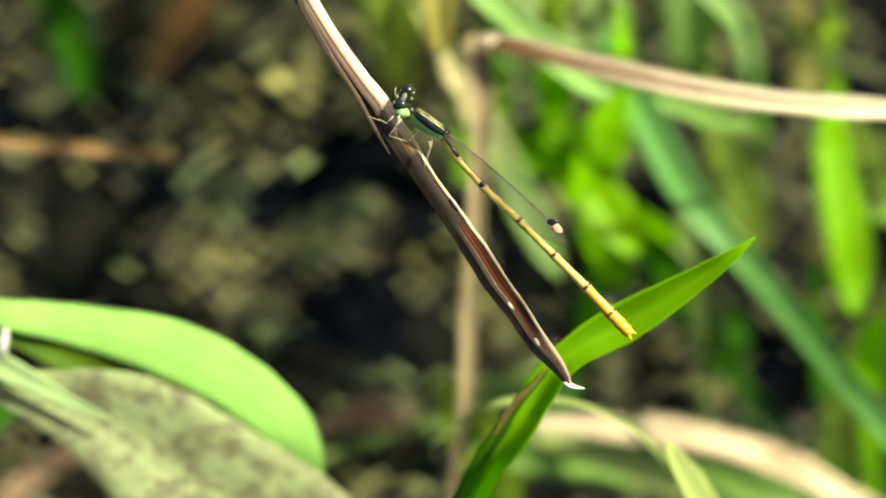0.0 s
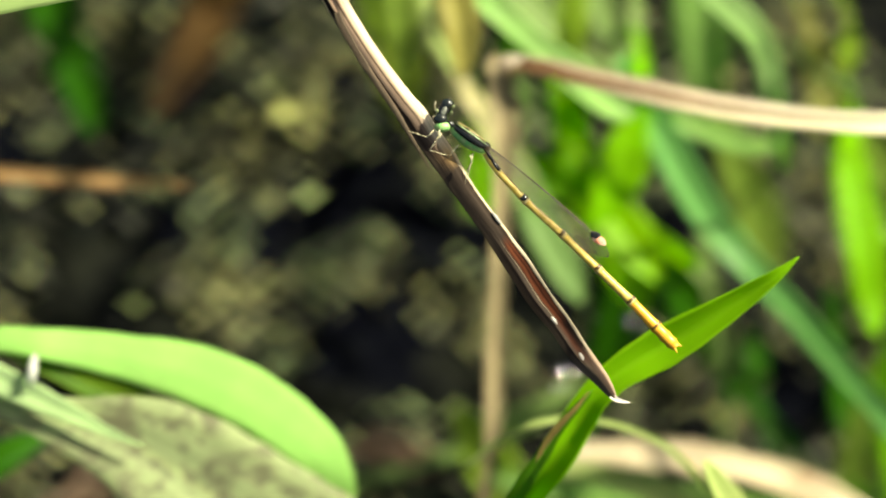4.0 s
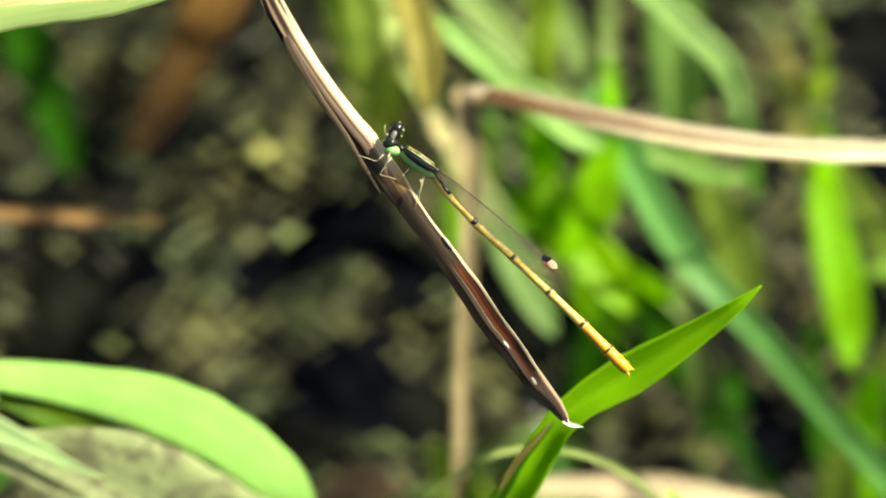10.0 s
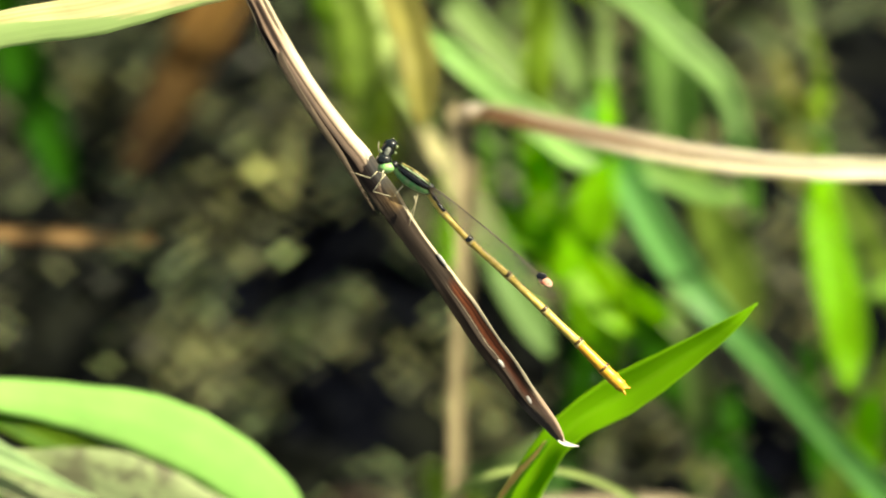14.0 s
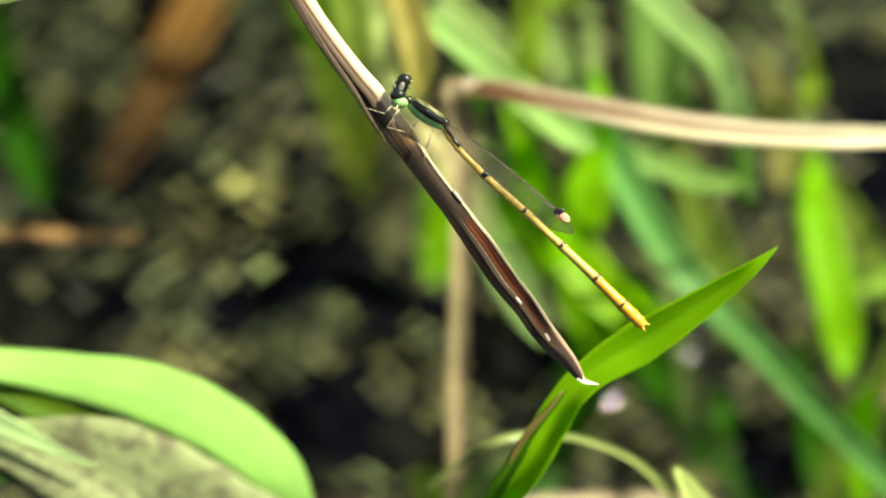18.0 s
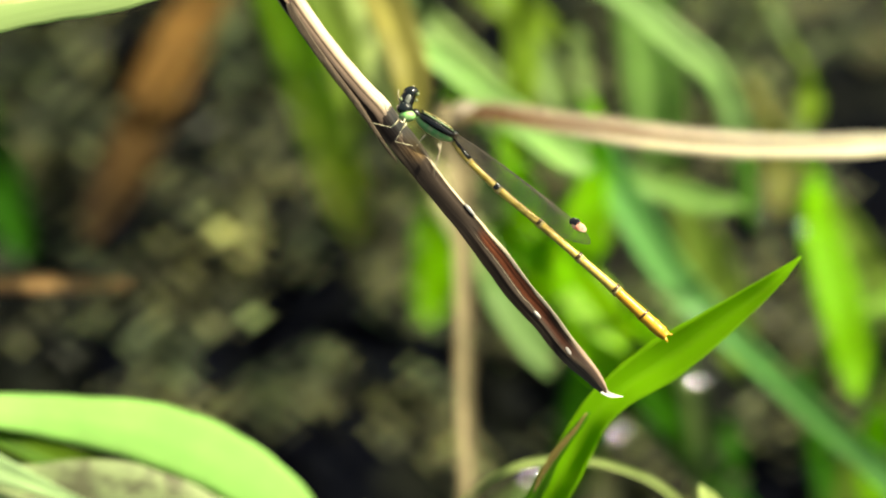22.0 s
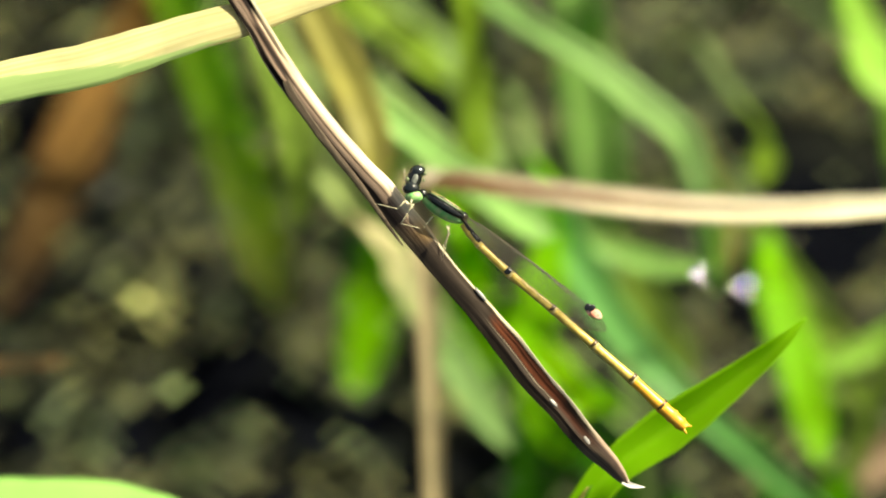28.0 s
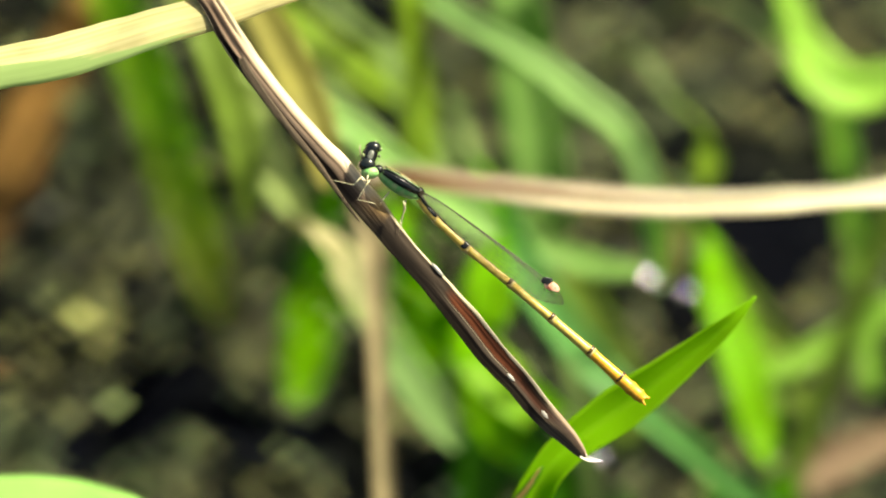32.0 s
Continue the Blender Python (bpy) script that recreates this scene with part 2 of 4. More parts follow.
def ribbon(name, line, widths, material, centre, curl=0.3, thick=0.12, face=None, profile=None, cols=8, twist=0.0, rag=0.0):
    """A leaf blade along a world line: a shallow channel with a midrib, thickness and slightly wavy edges.
    centre: where the object's origin lies. curl: how far the margins rise, in half widths. Widths and thickness in mm."""
    face = (-AHEAD if face is None else face).normalized()
    rng = random.Random(name + str(len(line)) + str(round(line[0][0], 5)))
    n = len(line)
    verts, uvs, faces = [], [], []
    seg = [0.0]
    for i in range(1, n):
        seg.append(seg[-1] + (Vector(line[i]) - Vector(line[i - 1])).length)
    total = seg[-1] or 1
    ph = rng.uniform(0, 6)
    for i in range(n):
        t = (Vector(line[min(i + 1, n - 1)]) - Vector(line[max(i - 1, 0)])).normalized()
        turn = Matrix.Rotation(twist * seg[i] / total, 3, t)
        side = face.cross(t)
        side = (turn @ (side if side.length > 1e-6 else RIGHT)).normalized()
        up = t.cross(side).normalized()
        s = seg[i] / total
        half = widths[i] * 0.0005
        for lower in (0, 1):
            for j in range(cols + 1):
                x = -1 + 2 * j / cols
                h = profile(x, s) if profile else curl * (abs(x) ** 1.6 - 0.3) - 0.10 * math.exp(-(x / 0.12) ** 2) * (curl > 0)
                wav = rag * (math.sin(ph + s * 37) + 0.5 * math.sin(s * 143 + 2 * ph)) * abs(x) ** 3
                p = Vector(line[i]) + side * (x * half * (1 + wav)) + up * (h * half + 0.3 * wav * half - lower * thick * 0.001 * (1 - 0.55 * abs(x)))
                verts.append(p - centre)
                uvs.append((j / cols, s))
    row = 2 * (cols + 1)
    for i in range(n - 1):
        a, b = i * row, (i + 1) * row
        for j in range(cols):
            faces.append((a + j, b + j, b + j + 1, a + j + 1))
            k = cols + 1 + j
            faces.append((a + k + 1, b + k + 1, b + k, a + k))
        faces.append((a, a + cols + 1, b + cols + 1, b))
        faces.append((a + cols, b + cols, b + row - 1, a + row - 1))
    for a in (0, (n - 1) * row):
        loop = list(range(a, a + cols + 1)) + list(range(a + row - 1, a + cols, -1))
        faces.append(tuple(reversed(loop) if a else loop))
    return mesh(name, verts, faces, material, uvs)


def tube(name, line, radii, material, centre=Vector(), sides=8, flat=1.0):
    """A round tapering stalk along a world line, radii in mm."""
    verts, uvs, faces = [], [], []
    n = len(line)
    for i in range(n):
        t = (Vector(line[min(i + 1, n - 1)]) - Vector(line[max(i - 1, 0)])).normalized()
        a = t.cross(AHEAD if abs(t.dot(AHEAD)) < 0.95 else UP).normalized()
        b = a.cross(t).normalized()
        for j in range(sides):
            g = 2 * math.pi * j / sides
            verts.append(Vector(line[i]) + (a * math.cos(g) + b * math.sin(g) * flat) * radii[i] * 0.001 - centre)
            uvs.append((j / sides, i / max(1, n - 1)))
    for i in range(n - 1):
        for j in range(sides):
            k = (j + 1) % sides
            faces.append((i * sides + j, i * sides + k, (i + 1) * sides + k, (i + 1) * sides + j))
    faces.append(tuple(reversed(range(sides))))
    faces.append(tuple((n - 1) * sides + j for j in range(sides)))
    return mesh(name, verts, faces, material, uvs)


def blob(name, at, axes, material, centre, bend=None, rings=10, sides=14):
    """A rounded body with three half axes given as vectors."""
    verts, faces = [at + axes[2] - centre], []
    for i in range(1, rings):
        g = math.pi * i / rings
        for j in range(sides):
            h = 2 * math.pi * j / sides
            p = axes[0] * (math.sin(g) * math.cos(h)) + axes[1] * (math.sin(g) * math.sin(h)) + axes[2] * math.cos(g)
            verts.append(at + (bend(p) if bend else p) - centre)
    verts.append(at - axes[2] - centre)
    for j in range(sides):
        faces.append((0, 1 + j, 1 + (j + 1) % sides))
        for i in range(rings - 2):
            a, b = 1 + i * sides, 1 + (i + 1) * sides
            faces.append((a + j, b + j, b + (j + 1) % sides, a + (j + 1) % sides))
        a = 1 + (rings - 2) * sides
        faces.append((len(verts) - 1, a + (j + 1) % sides, a + j))
    return mesh(name, verts, faces, material)


# ---- ground: the pond's surface, one sheet to the horizon ----
def water_material():
    m, n, l = shader("pond_surface")
    geo = n.new("ShaderNodeNewGeometry")
    big = node(n, "TexNoise", Scale=38.0, Detail=5.0, Roughness=0.6)
    fine = node(n, "TexNoise", Scale=420.0, Detail=6.0, Roughness=0.65)
    for t in (big, fine):
        l.new(geo.outputs["Position"], t.inputs[0])
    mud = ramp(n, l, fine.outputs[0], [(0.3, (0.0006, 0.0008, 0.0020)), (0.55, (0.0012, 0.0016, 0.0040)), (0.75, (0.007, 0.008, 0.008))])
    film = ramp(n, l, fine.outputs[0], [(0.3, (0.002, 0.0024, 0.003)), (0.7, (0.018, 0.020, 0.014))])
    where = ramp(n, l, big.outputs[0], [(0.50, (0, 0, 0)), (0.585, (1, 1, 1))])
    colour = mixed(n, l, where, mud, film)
    p = node(n, "BsdfPrincipled")
    p.inputs["Specular IOR Level"].default_value = 0.025
    l.new(colour, p.inputs["Base Color"])
    l.new(ramp(n, l, fine.outputs[0], [(0.35, (0.25, 0.25, 0.25)), (0.6, (0.7, 0.7, 0.7))]), p.inputs["Roughness"])
    b = node(n, "Bump", Strength=0.8, Distance=0.002)
    l.new(fine.outputs[0], b.inputs["Height"])
    l.new(b.outputs[0], p.inputs["Normal"])
    out = n.new("ShaderNodeOutputMaterial")
    l.new(p.outputs[0], out.inputs[0])
    return m


def ground():
    verts, faces = [], []
    xs = [-300, -30, -3, -0.6] + [i * 0.01 for i in range(-20, 21)] + [0.6, 3, 30, 300]
    ys = [-300, -30, -3, -0.5] + [i * 0.01 for i in range(5, 56)] + [1.2, 4, 40, 300]
    for y in ys:
        for x in xs:
            near = abs(x) < 0.3 and 0 < y < 0.6
            verts.append((x, y, 0.0035 * (noise.noise((x * 45, y * 45, 3)) - 0.25) if near else 0.0))
    w = len(xs)
    for i in range(len(ys) - 1):
        for j in range(w - 1):
            faces.append((i * w + j, i * w + j + 1, (i + 1) * w + j + 1, (i + 1) * w + j))
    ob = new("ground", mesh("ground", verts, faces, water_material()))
    tagged(ob, "dark muddy pond surface with patches of floating weed", "ground", kind="structure")


ground()


# thick mats of weed and pools of bare water: x, y, half size, strength
MATS = [(-0.0181, 0.2826, 0.0037, 1.2), (-0.0109, 0.2644, 0.0039, 1.2), (-0.0266, 0.2636, 0.0034, 1.1), (-0.0225, 0.2586, 0.0040, 1.1), (-0.0116, 0.2642, 0.0036, 1.1), (-0.0005, 0.2664, 0.0026, 0.6),
         (0.0348, 0.3112, 0.0055, 0.5), (-0.0139, 0.2607, 0.0032, 0.9), (-0.0040, 0.2467, 0.0030, 0.9), (0.0432, 0.3105, 0.0045, 0.5), (0.0326, 0.2715, 0.0035, 1.0), (0.0412, 0.2885, 0.0030, 1.0), (-0.0420, 0.2685, 0.0040, 0.8), (0.0236, 0.2534, 0.0030, 0.8),
         (-0.0375, 0.2975, 0.0070, 1.2), (-0.0426, 0.2799, 0.0034, 0.7), (-0.0393, 0.2386, 0.0034, 0.7), (0.0287, 0.3074, 0.0036, 0.7), (0.0360, 0.2980, 0.0042, 0.7),
         (-0.0270, 0.2755, 0.0030, 0.6), (-0.0207, 0.2530, 0.0032, 0.6), (0.0053, 0.2515, 0.0040, 1.1), (0.0162, 0.2475, 0.0032, 0.8), (0.0011, 0.2617, 0.0032, 0.6), (0.0469, 0.3020, 0.0042, 0.6)]
POOLS = [(-0.0102, 0.2538, 0.0045, 1.4), (0.0467, 0.2814, 0.0046, 1.4), (-0.0382, 0.2608, 0.0042, 1.3), (-0.0138, 0.2678, 0.0029, 1.3), (-0.0088, 0.2726, 0.0033, 1.2), (0.0484, 0.2946, 0.0049, 1.2),
         (0.0135, 0.3058, 0.0034, 1.2), (-0.0188, 0.2650, 0.0031, 1.1), (-0.0139, 0.2485, 0.0034, 1.1), (-0.0041, 0.2525, 0.0043, 1), (-0.0061, 0.2789, 0.0036, 1), (0.0069, 0.2586, 0.0034, 1),
         (0.0433, 0.2929, 0.0043, 1), (0.0285, 0.2502, 0.0038, 1), (-0.0283, 0.2691, 0.0034, 0.9), (0.0040, 0.2647, 0.0040, 0.9), (-0.0328, 0.2649, 0.0029, 0.8), (-0.0285, 0.2842, 0.0033, 0.8), (-0.0030, 0.2675, 0.0030, 0.9),
         (-0.0291, 0.2556, 0.0028, 0.8), (-0.0054, 0.2702, 0.0028, 0.8), (0.0083, 0.2753, 0.0036, 0.7), (0.0393, 0.2962, 0.0034, 0.6)]


def density(x, y):
    def total(spots):
        return sum(a * math.exp(-((x - u) / r) ** 2 - ((y - v) / r) ** 2) for u, v, r, a in spots)
    return total(MATS) - total(POOLS)


def scattered(name, label, category, count, size, material, seed, region, keep, lift=0.001, tilt=0.5, sides=6, long=1.0):
    rng = random.Random(seed)
    verts, faces = [], []
    for _ in range(count * 4):
        x, y = rng.uniform(*region[0]), rng.uniform(*region[1])
        if 0.5 * noise.noise((x * 60, y * 60, seed)) + 0.5 * noise.noise((x * 170, y * 170, seed + 7)) + 0.45 * density(x, y) < keep:
            continue
        r = size * rng.uniform(0.5, 1.3) * 0.001
        z = 0.0035 * (noise.noise((x * 45, y * 45, 3)) - 0.25) + lift * rng.random()
        turn = Euler((rng.gauss(0, tilt), rng.gauss(0, tilt), rng.uniform(0, 6.3))).to_matrix()
        base = len(verts)
        for k in range(sides):
            g = 2 * math.pi * k / sides
            verts.append(Vector((x, y, z)) + turn @ Vector((math.cos(g) * r * long, math.sin(g) * r, 0.12 * r * math.sin(3 * g))))
        verts.append(Vector((x, y, z)) + turn @ Vector((0, 0, 0.3 * r)))
        verts.append(Vector((x, y, z)) + turn @ Vector((0, 0, -0.35 * r)))
        for k in range(sides):
            faces.append((base + k, base + (k + 1) % sides, base + sides))
            faces.append((base + (k + 1) % sides, base + k, base + sides + 1))
        count -= 1
        if count <= 0:
            break
    return tagged(new(name, mesh(name, verts, faces, material)), label, category, kind="stuff")


def weed_material(name, stops, rough, wet=0.08, single=0.3):
    m, n, l = shader(name)
    geo = n.new("ShaderNodeNewGeometry")
    patch = node(n, "TexNoise", Scale=420.0, Detail=4.0)
    l.new(geo.outputs["Position"], patch.inputs[0])
    fac = n.new("ShaderNodeMix")
    fac.inputs[0].default_value = single
    l.new(patch.outputs[0], fac.inputs[2])
    l.new(geo.outputs["Random Per Island"], fac.inputs[3])
    colour = ramp(n, l, fac.outputs[0], stops)
    fine = node(n, "TexNoise", Scale=1800.0, Detail=3.0)
    l.new(geo.outputs["Position"], fine.inputs[0])
    colour = mixed(n, l, 0.7, colour, ramp(n, l, fine.outputs[0], [(0.3, (0.6, 0.6, 0.6)), (0.7, (1.2, 1.2, 1.2))]), "MULTIPLY")
    wide = node(n, "TexNoise", Scale=95.0, Detail=2.0)
    l.new(geo.outputs["Position"], wide.inputs[0])
    colour = mixed(n, l, 0.8, colour, ramp(n, l, wide.outputs[0], [(0.38, (0.92, 1.06, 0.86)), (0.50, (1.05, 1.0, 0.9)), (0.62, (1.14, 1.0, 0.76))]), "MULTIPLY")
    p = node(n, "BsdfPrincipled", Roughness=rough)
    p.inputs["Specular IOR Level"].default_value = wet
    l.new(colour, p.inputs["Base Color"])
    out = n.new("ShaderNodeOutputMaterial")
    l.new(p.outputs[0], out.inputs[0])
    return m


STEM_BROWN = blade_material("dry_stalk", (0.34, 0.20, 0.085), (0.54, 0.35, 0.17), (1.0, 0.9, 0.6), 0.2, 0.6)
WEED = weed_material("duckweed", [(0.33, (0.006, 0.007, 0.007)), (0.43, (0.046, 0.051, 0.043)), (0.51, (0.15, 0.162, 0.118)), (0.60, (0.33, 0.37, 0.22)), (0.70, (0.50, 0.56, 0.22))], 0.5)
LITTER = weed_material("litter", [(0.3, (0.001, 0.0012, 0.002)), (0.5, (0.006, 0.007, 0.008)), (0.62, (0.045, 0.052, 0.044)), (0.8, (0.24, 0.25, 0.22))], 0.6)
PALE_WEED = weed_material("pale_duckweed", [(0.30, (0.06, 0.075, 0.04)), (0.45, (0.19, 0.24, 0.14)), (0.60, (0.33, 0.40, 0.22)), (0.75, (0.52, 0.57, 0.30))], 0.45, 0.2, 0.5)
GLOSSY = weed_material("wet_weed", [(0.25, (0.05, 0.055, 0.05)), (0.5, (0.20, 0.22, 0.17)), (0.75, (0.55, 0.62, 0.30))], 0.24, 0.5, 0.8)
AREA = ((-0.12, 0.13), (0.17, 0.39))
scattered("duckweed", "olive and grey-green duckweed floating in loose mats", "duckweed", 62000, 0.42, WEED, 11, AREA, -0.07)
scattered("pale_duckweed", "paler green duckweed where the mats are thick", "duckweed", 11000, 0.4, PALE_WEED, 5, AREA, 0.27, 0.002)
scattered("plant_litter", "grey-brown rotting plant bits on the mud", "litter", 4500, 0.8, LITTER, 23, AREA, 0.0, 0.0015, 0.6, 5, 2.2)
scattered("wet_duckweed", "small wet duckweed leaflets that catch the sun", "duckweed", 3200, 0.34, GLOSSY, 37, AREA, 0.0, 0.003, 0.45, 6)


# ---- grass ----
def to_ground(pts, root):
    """Carries a blade on, beyond its seen end, down to the water where it grows."""
    line = [place(u, v, d) for u, v, d, w in pts]
    widths = [w for u, v, d, w in pts]
    end = root == "drop_end"
    if end:
        line.reverse(), widths.reverse()
    t = (line[0] - line[1]).normalized()
    if root == "over":
        bend = line[0] + t * 0.003 + UP * 0.001 + AHEAD * min(0.016, 0.3 * line[0].z)
        foot = Vector((bend.x + t.x * 0.02, bend.y + min(0.05, 0.9 * bend.z), -0.004))
    elif root == "side":
        bend = line[0] + t * 0.030
        foot = Vector((bend.x + t.x * 0.03, bend.y + t.y * 0.03, -0.004))
    else:
        bend = line[0] + t * 0.015
        foot = Vector((bend.x + t.x * 0.01, bend.y + t.y * 0.02, -0.004))
    if bend.z < 0.004:
        bend.z = 0.004
    mid = bend.lerp(foot, 0.55) + Vector((0, 0, 0.25 * (bend.z - foot.z)))
    w0 = widths[0]
    return [foot, mid, bend] + line, [max(0.6, w0 * 0.5), max(0.7, w0 * 0.7), max(0.8, w0 * 0.9)] + widths


RIB = plain("midrib", (0.42, 0.56, 0.20), 0.45)
DRY_RIB = plain("dry_midrib", (0.50, 0.38, 0.20), 0.5)
SHEATH_GREEN = plain("leaf_sheath", (0.20, 0.30, 0.09), 0.5, scale=900)


def grass_leaf(name, label, material, root, curl, pts, group="grass clump", face=None):
    """A leaf that grows from the water: sheath, blade and midrib."""
    line, widths = to_ground(pts, root)
    rows = smooth_path([(*p, w) for p, w in zip(line, widths)], 6)
    rng = random.Random(label + str(pts[0][0]))
    face = face or -AHEAD + RIGHT * rng.uniform(-0.35, 0.35) + UP * rng.uniform(-0.1, 0.3)
    ob = thing(name, line[0].copy(), label, "grass leaf", group)
    low, high = rows[:13], rows[12:]
    dry = material in (BROWN, DULLSTRAW, TORN, STEM_BROWN, UMBER_LEAF)
    part("sheath", ribbon("sheath", [Vector(r[:3]) for r in low], [max(0.3, r[3] * 0.9) for r in low], STALK if dry else SHEATH_GREEN, ob.location, 0.6, 0.25, face=face), ob)
    path = [Vector(r[:3]) for r in high]
    blade = part("blade", ribbon("blade", path, [max(0.05, r[3]) for r in high], material, ob.location, curl, 0.16, face=face, rag=0.10 if material is DULLSTRAW else 0.03), ob)
    wide = [r[3] for r in high]
    if max(wide) > 1.2 and material is not ARCH:
        part("midrib", tube("midrib", [p + face.normalized() * (-0.00018 - (0.3 * curl + 0.1 * (curl > 0)) * w * 0.0005) for p, w in zip(path, wide)], [0.03 + 0.04 * w * 0.5 for w in wide], DRY_RIB if dry else RIB, ob.location, 6, 0.6), blade, "paler midrib")
    return ob


STALK = blade_material("stalk", (0.22, 0.175, 0.095), (0.46, 0.39, 0.24), (1.0, 0.9, 0.6), 0.2, 0.6)
LEAVES = {}


def grow(key, label, material, root, curl, pts, face=None):
    kind = "grass_leaf"
    if key in ("orange_stem", "tendril", "starstem"):
        kind = "grass_stalk"
    elif material in (BROWN, DULLSTRAW, STEM_BROWN, UMBER_LEAF):
        kind = "withered_leaf"
    LEAVES[key] = grass_leaf(kind, label, material, root, curl, pts, face=face)


grow("arching_grass_leaf", "broad fresh green grass leaf arching over and bending down", ARCH, "side", -0.1, [(-43.7, -12, 34, 1.6), (-41.1, -11.4, 35, 2), (-38.3, -11.3, 35, 2.1), (-35.6, -11.6, 35, 2.5), (-31.5, -12.2, 36, 3.4), (-26.9, -13.1, 36, 4.1), (-23.6, -13.9, 36, 4.7), (-19.4, -15.6, 36, 5.2), (-15.6, -18, 36, 5), (-12.6, -21, 37, 4.1), (-11.4, -24.7, 39, 3.2), (-10.8, -29.1, 44, 2.5), (-11.3, -34.2, 54, 1.4)])
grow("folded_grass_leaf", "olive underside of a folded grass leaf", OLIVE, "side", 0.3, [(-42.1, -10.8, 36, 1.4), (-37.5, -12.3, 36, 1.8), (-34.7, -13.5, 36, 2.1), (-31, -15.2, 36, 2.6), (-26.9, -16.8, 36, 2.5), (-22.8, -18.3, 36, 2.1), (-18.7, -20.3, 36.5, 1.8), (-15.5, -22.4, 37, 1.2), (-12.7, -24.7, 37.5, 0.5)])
grow("pointed_grass_leaf", "pale green pointed grass leaf with a white collar", POINTED, "side", 0.12, [(-45.3, -11.7, 30.8, 2.3), (-40.8, -13.4, 30.8, 2.5), (-38, -14.6, 30.8, 2.5), (-35.6, -15.8, 30.8, 2.2), (-32.6, -17.2, 30.8, 1.5), (-29.4, -18.7, 30.8, 0.8), (-26.9, -19.7, 30.8, 0.1)])
grow("mottled_grass_leaf", "broad greyish green grass leaf with brown specks", MOTTLE, "side", 0.12, [(-53.1, -10, 32, 1.4), (-48.1, -12.1, 32, 1.5), (-43.1, -14.2, 32, 1.5), (-39, -16.3, 32.2, 1.6), (-35.8, -17.4, 32.2, 3.0), (-32.6, -18.2, 32.3, 5.0), (-27.2, -20.0, 32.8, 8.6), (-21.6, -23.8, 34, 11.6), (-15.5, -28.3, 36, 12.6), (-7.2, -33.8, 38, 10.7), (0.7, -38.6, 40, 4.7)])
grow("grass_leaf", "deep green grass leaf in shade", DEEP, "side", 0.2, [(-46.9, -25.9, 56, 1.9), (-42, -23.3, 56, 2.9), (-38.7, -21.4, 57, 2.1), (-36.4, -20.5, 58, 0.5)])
grow("perch_side_leaf", "bright green pointed grass leaf with a folded base", SIDELEAF, "drop_end", 0.8, [(23.3, -4.2, 6, 0.1), (21.5, -5.7, 6, 1), (19, -7.5, 7, 1.95), (16, -9.5, 8, 2.8), (13.1, -11.3, 9, 3.15), (10.3, -13, 9.5, 2.7), (8.3, -14.8, 10, 2.5), (6.8, -17.2, 11, 2.6), (5.2, -20.0, 12, 2.7), (3.3, -22.8, 14, 2.5), (1.4, -26.8, 18, 2.5), (-0.9, -32.5, 28, 2.3)])
grow("gleafx", "long blue-green grass leaf leaning across the clump", BLUE, "drop_end", 0.4, [(13.4, 12.6, 74, 1.4), (15.5, 9.4, 76, 2.7), (17.3, 5.9, 78, 3.1), (19.6, 1.6, 79, 3.3), (22.3, -2.5, 80, 3.1), (25.5, -6.2, 80, 2.6), (29.3, -10.3, 78, 2.3), (32.9, -14.7, 74, 2.3), (36.4, -18.9, 68, 2.4), (41, -24, 64, 2.5), (46.9, -31, 60, 1.9)])
grow("rblade", "vivid yellow-green hanging grass leaf lit through by the sun", GLOW, "over", 0.3, [(35.9, 8.2, 93, 0.8), (35.6, 6.2, 91, 1.8), (35.3, 3.6, 88, 3.0), (35.8, -1, 86, 4), (36.7, -5.6, 85, 4.1), (37.2, -9.7, 85, 3.2), (37.4, -12.8, 84, 0.6)])
grow("rback", "dull green grass leaf leaning away beside the vivid one", MOSS, "over", 0.3, [(37.0, 7.3, 98, 1.2), (38.8, 4.4, 99, 2.2), (40.7, 1.0, 100, 2.8), (42.7, -2.6, 101, 2.8), (44.4, -6.3, 102, 2.2), (45.7, -9.4, 103, 0.6)])
grow("arcblade", "light green grass leaf bent over towards its tip", ARC, "over", 0.15, [(2, 38.7, 86, 1.6), (8.8, 30.1, 74, 1.9), (13.3, 25, 68, 2.1), (16.3, 22.3, 65, 2.2), (18.9, 20.1, 64, 2.4), (21.7, 17.4, 64, 2.7), (24.3, 15.1, 64, 2.6), (25.8, 12.4, 65, 2.4), (26.5, 9.1, 66, 2.2), (27.4, 5.8, 70, 1.8), (28.3, 2.3, 76, 0.6)])
grow("mintblade", "pale mint grass leaf crossing behind the perch", MINT, "over", 0.3, [(-0.3, 18.6, 61, 0.8), (0.9, 17.4, 61, 2), (2.6, 15.9, 61, 2.2), (6.2, 12.9, 62.5, 2.4), (9.5, 10.4, 64, 3.1), (12.6, 8.2, 66, 2.7), (14.2, 7.3, 67, 0.5)])
grow("curveleaf", "green grass leaf curving sideways under the straw", PALE, "over", 0.3, [(14, 8.5, 78, 1), (16.5, 7.7, 79, 1.9), (20.4, 6.5, 80, 2.1), (24.8, 5, 80, 2.2), (27.8, 4.7, 80, 0.8)])
grow("sageblade", "dull green grass leaf leaning behind the elbow", SAGE, "drop_end", 0.3, [(-4.6, 31.5, 82, 0.4), (-2.8, 28.7, 82, 2.3), (0.1, 24.1, 82, 2.6), (3.2, 20.3, 82, 2.9), (6.2, 17, 82, 3), (8.8, 14.2, 82, 2)])
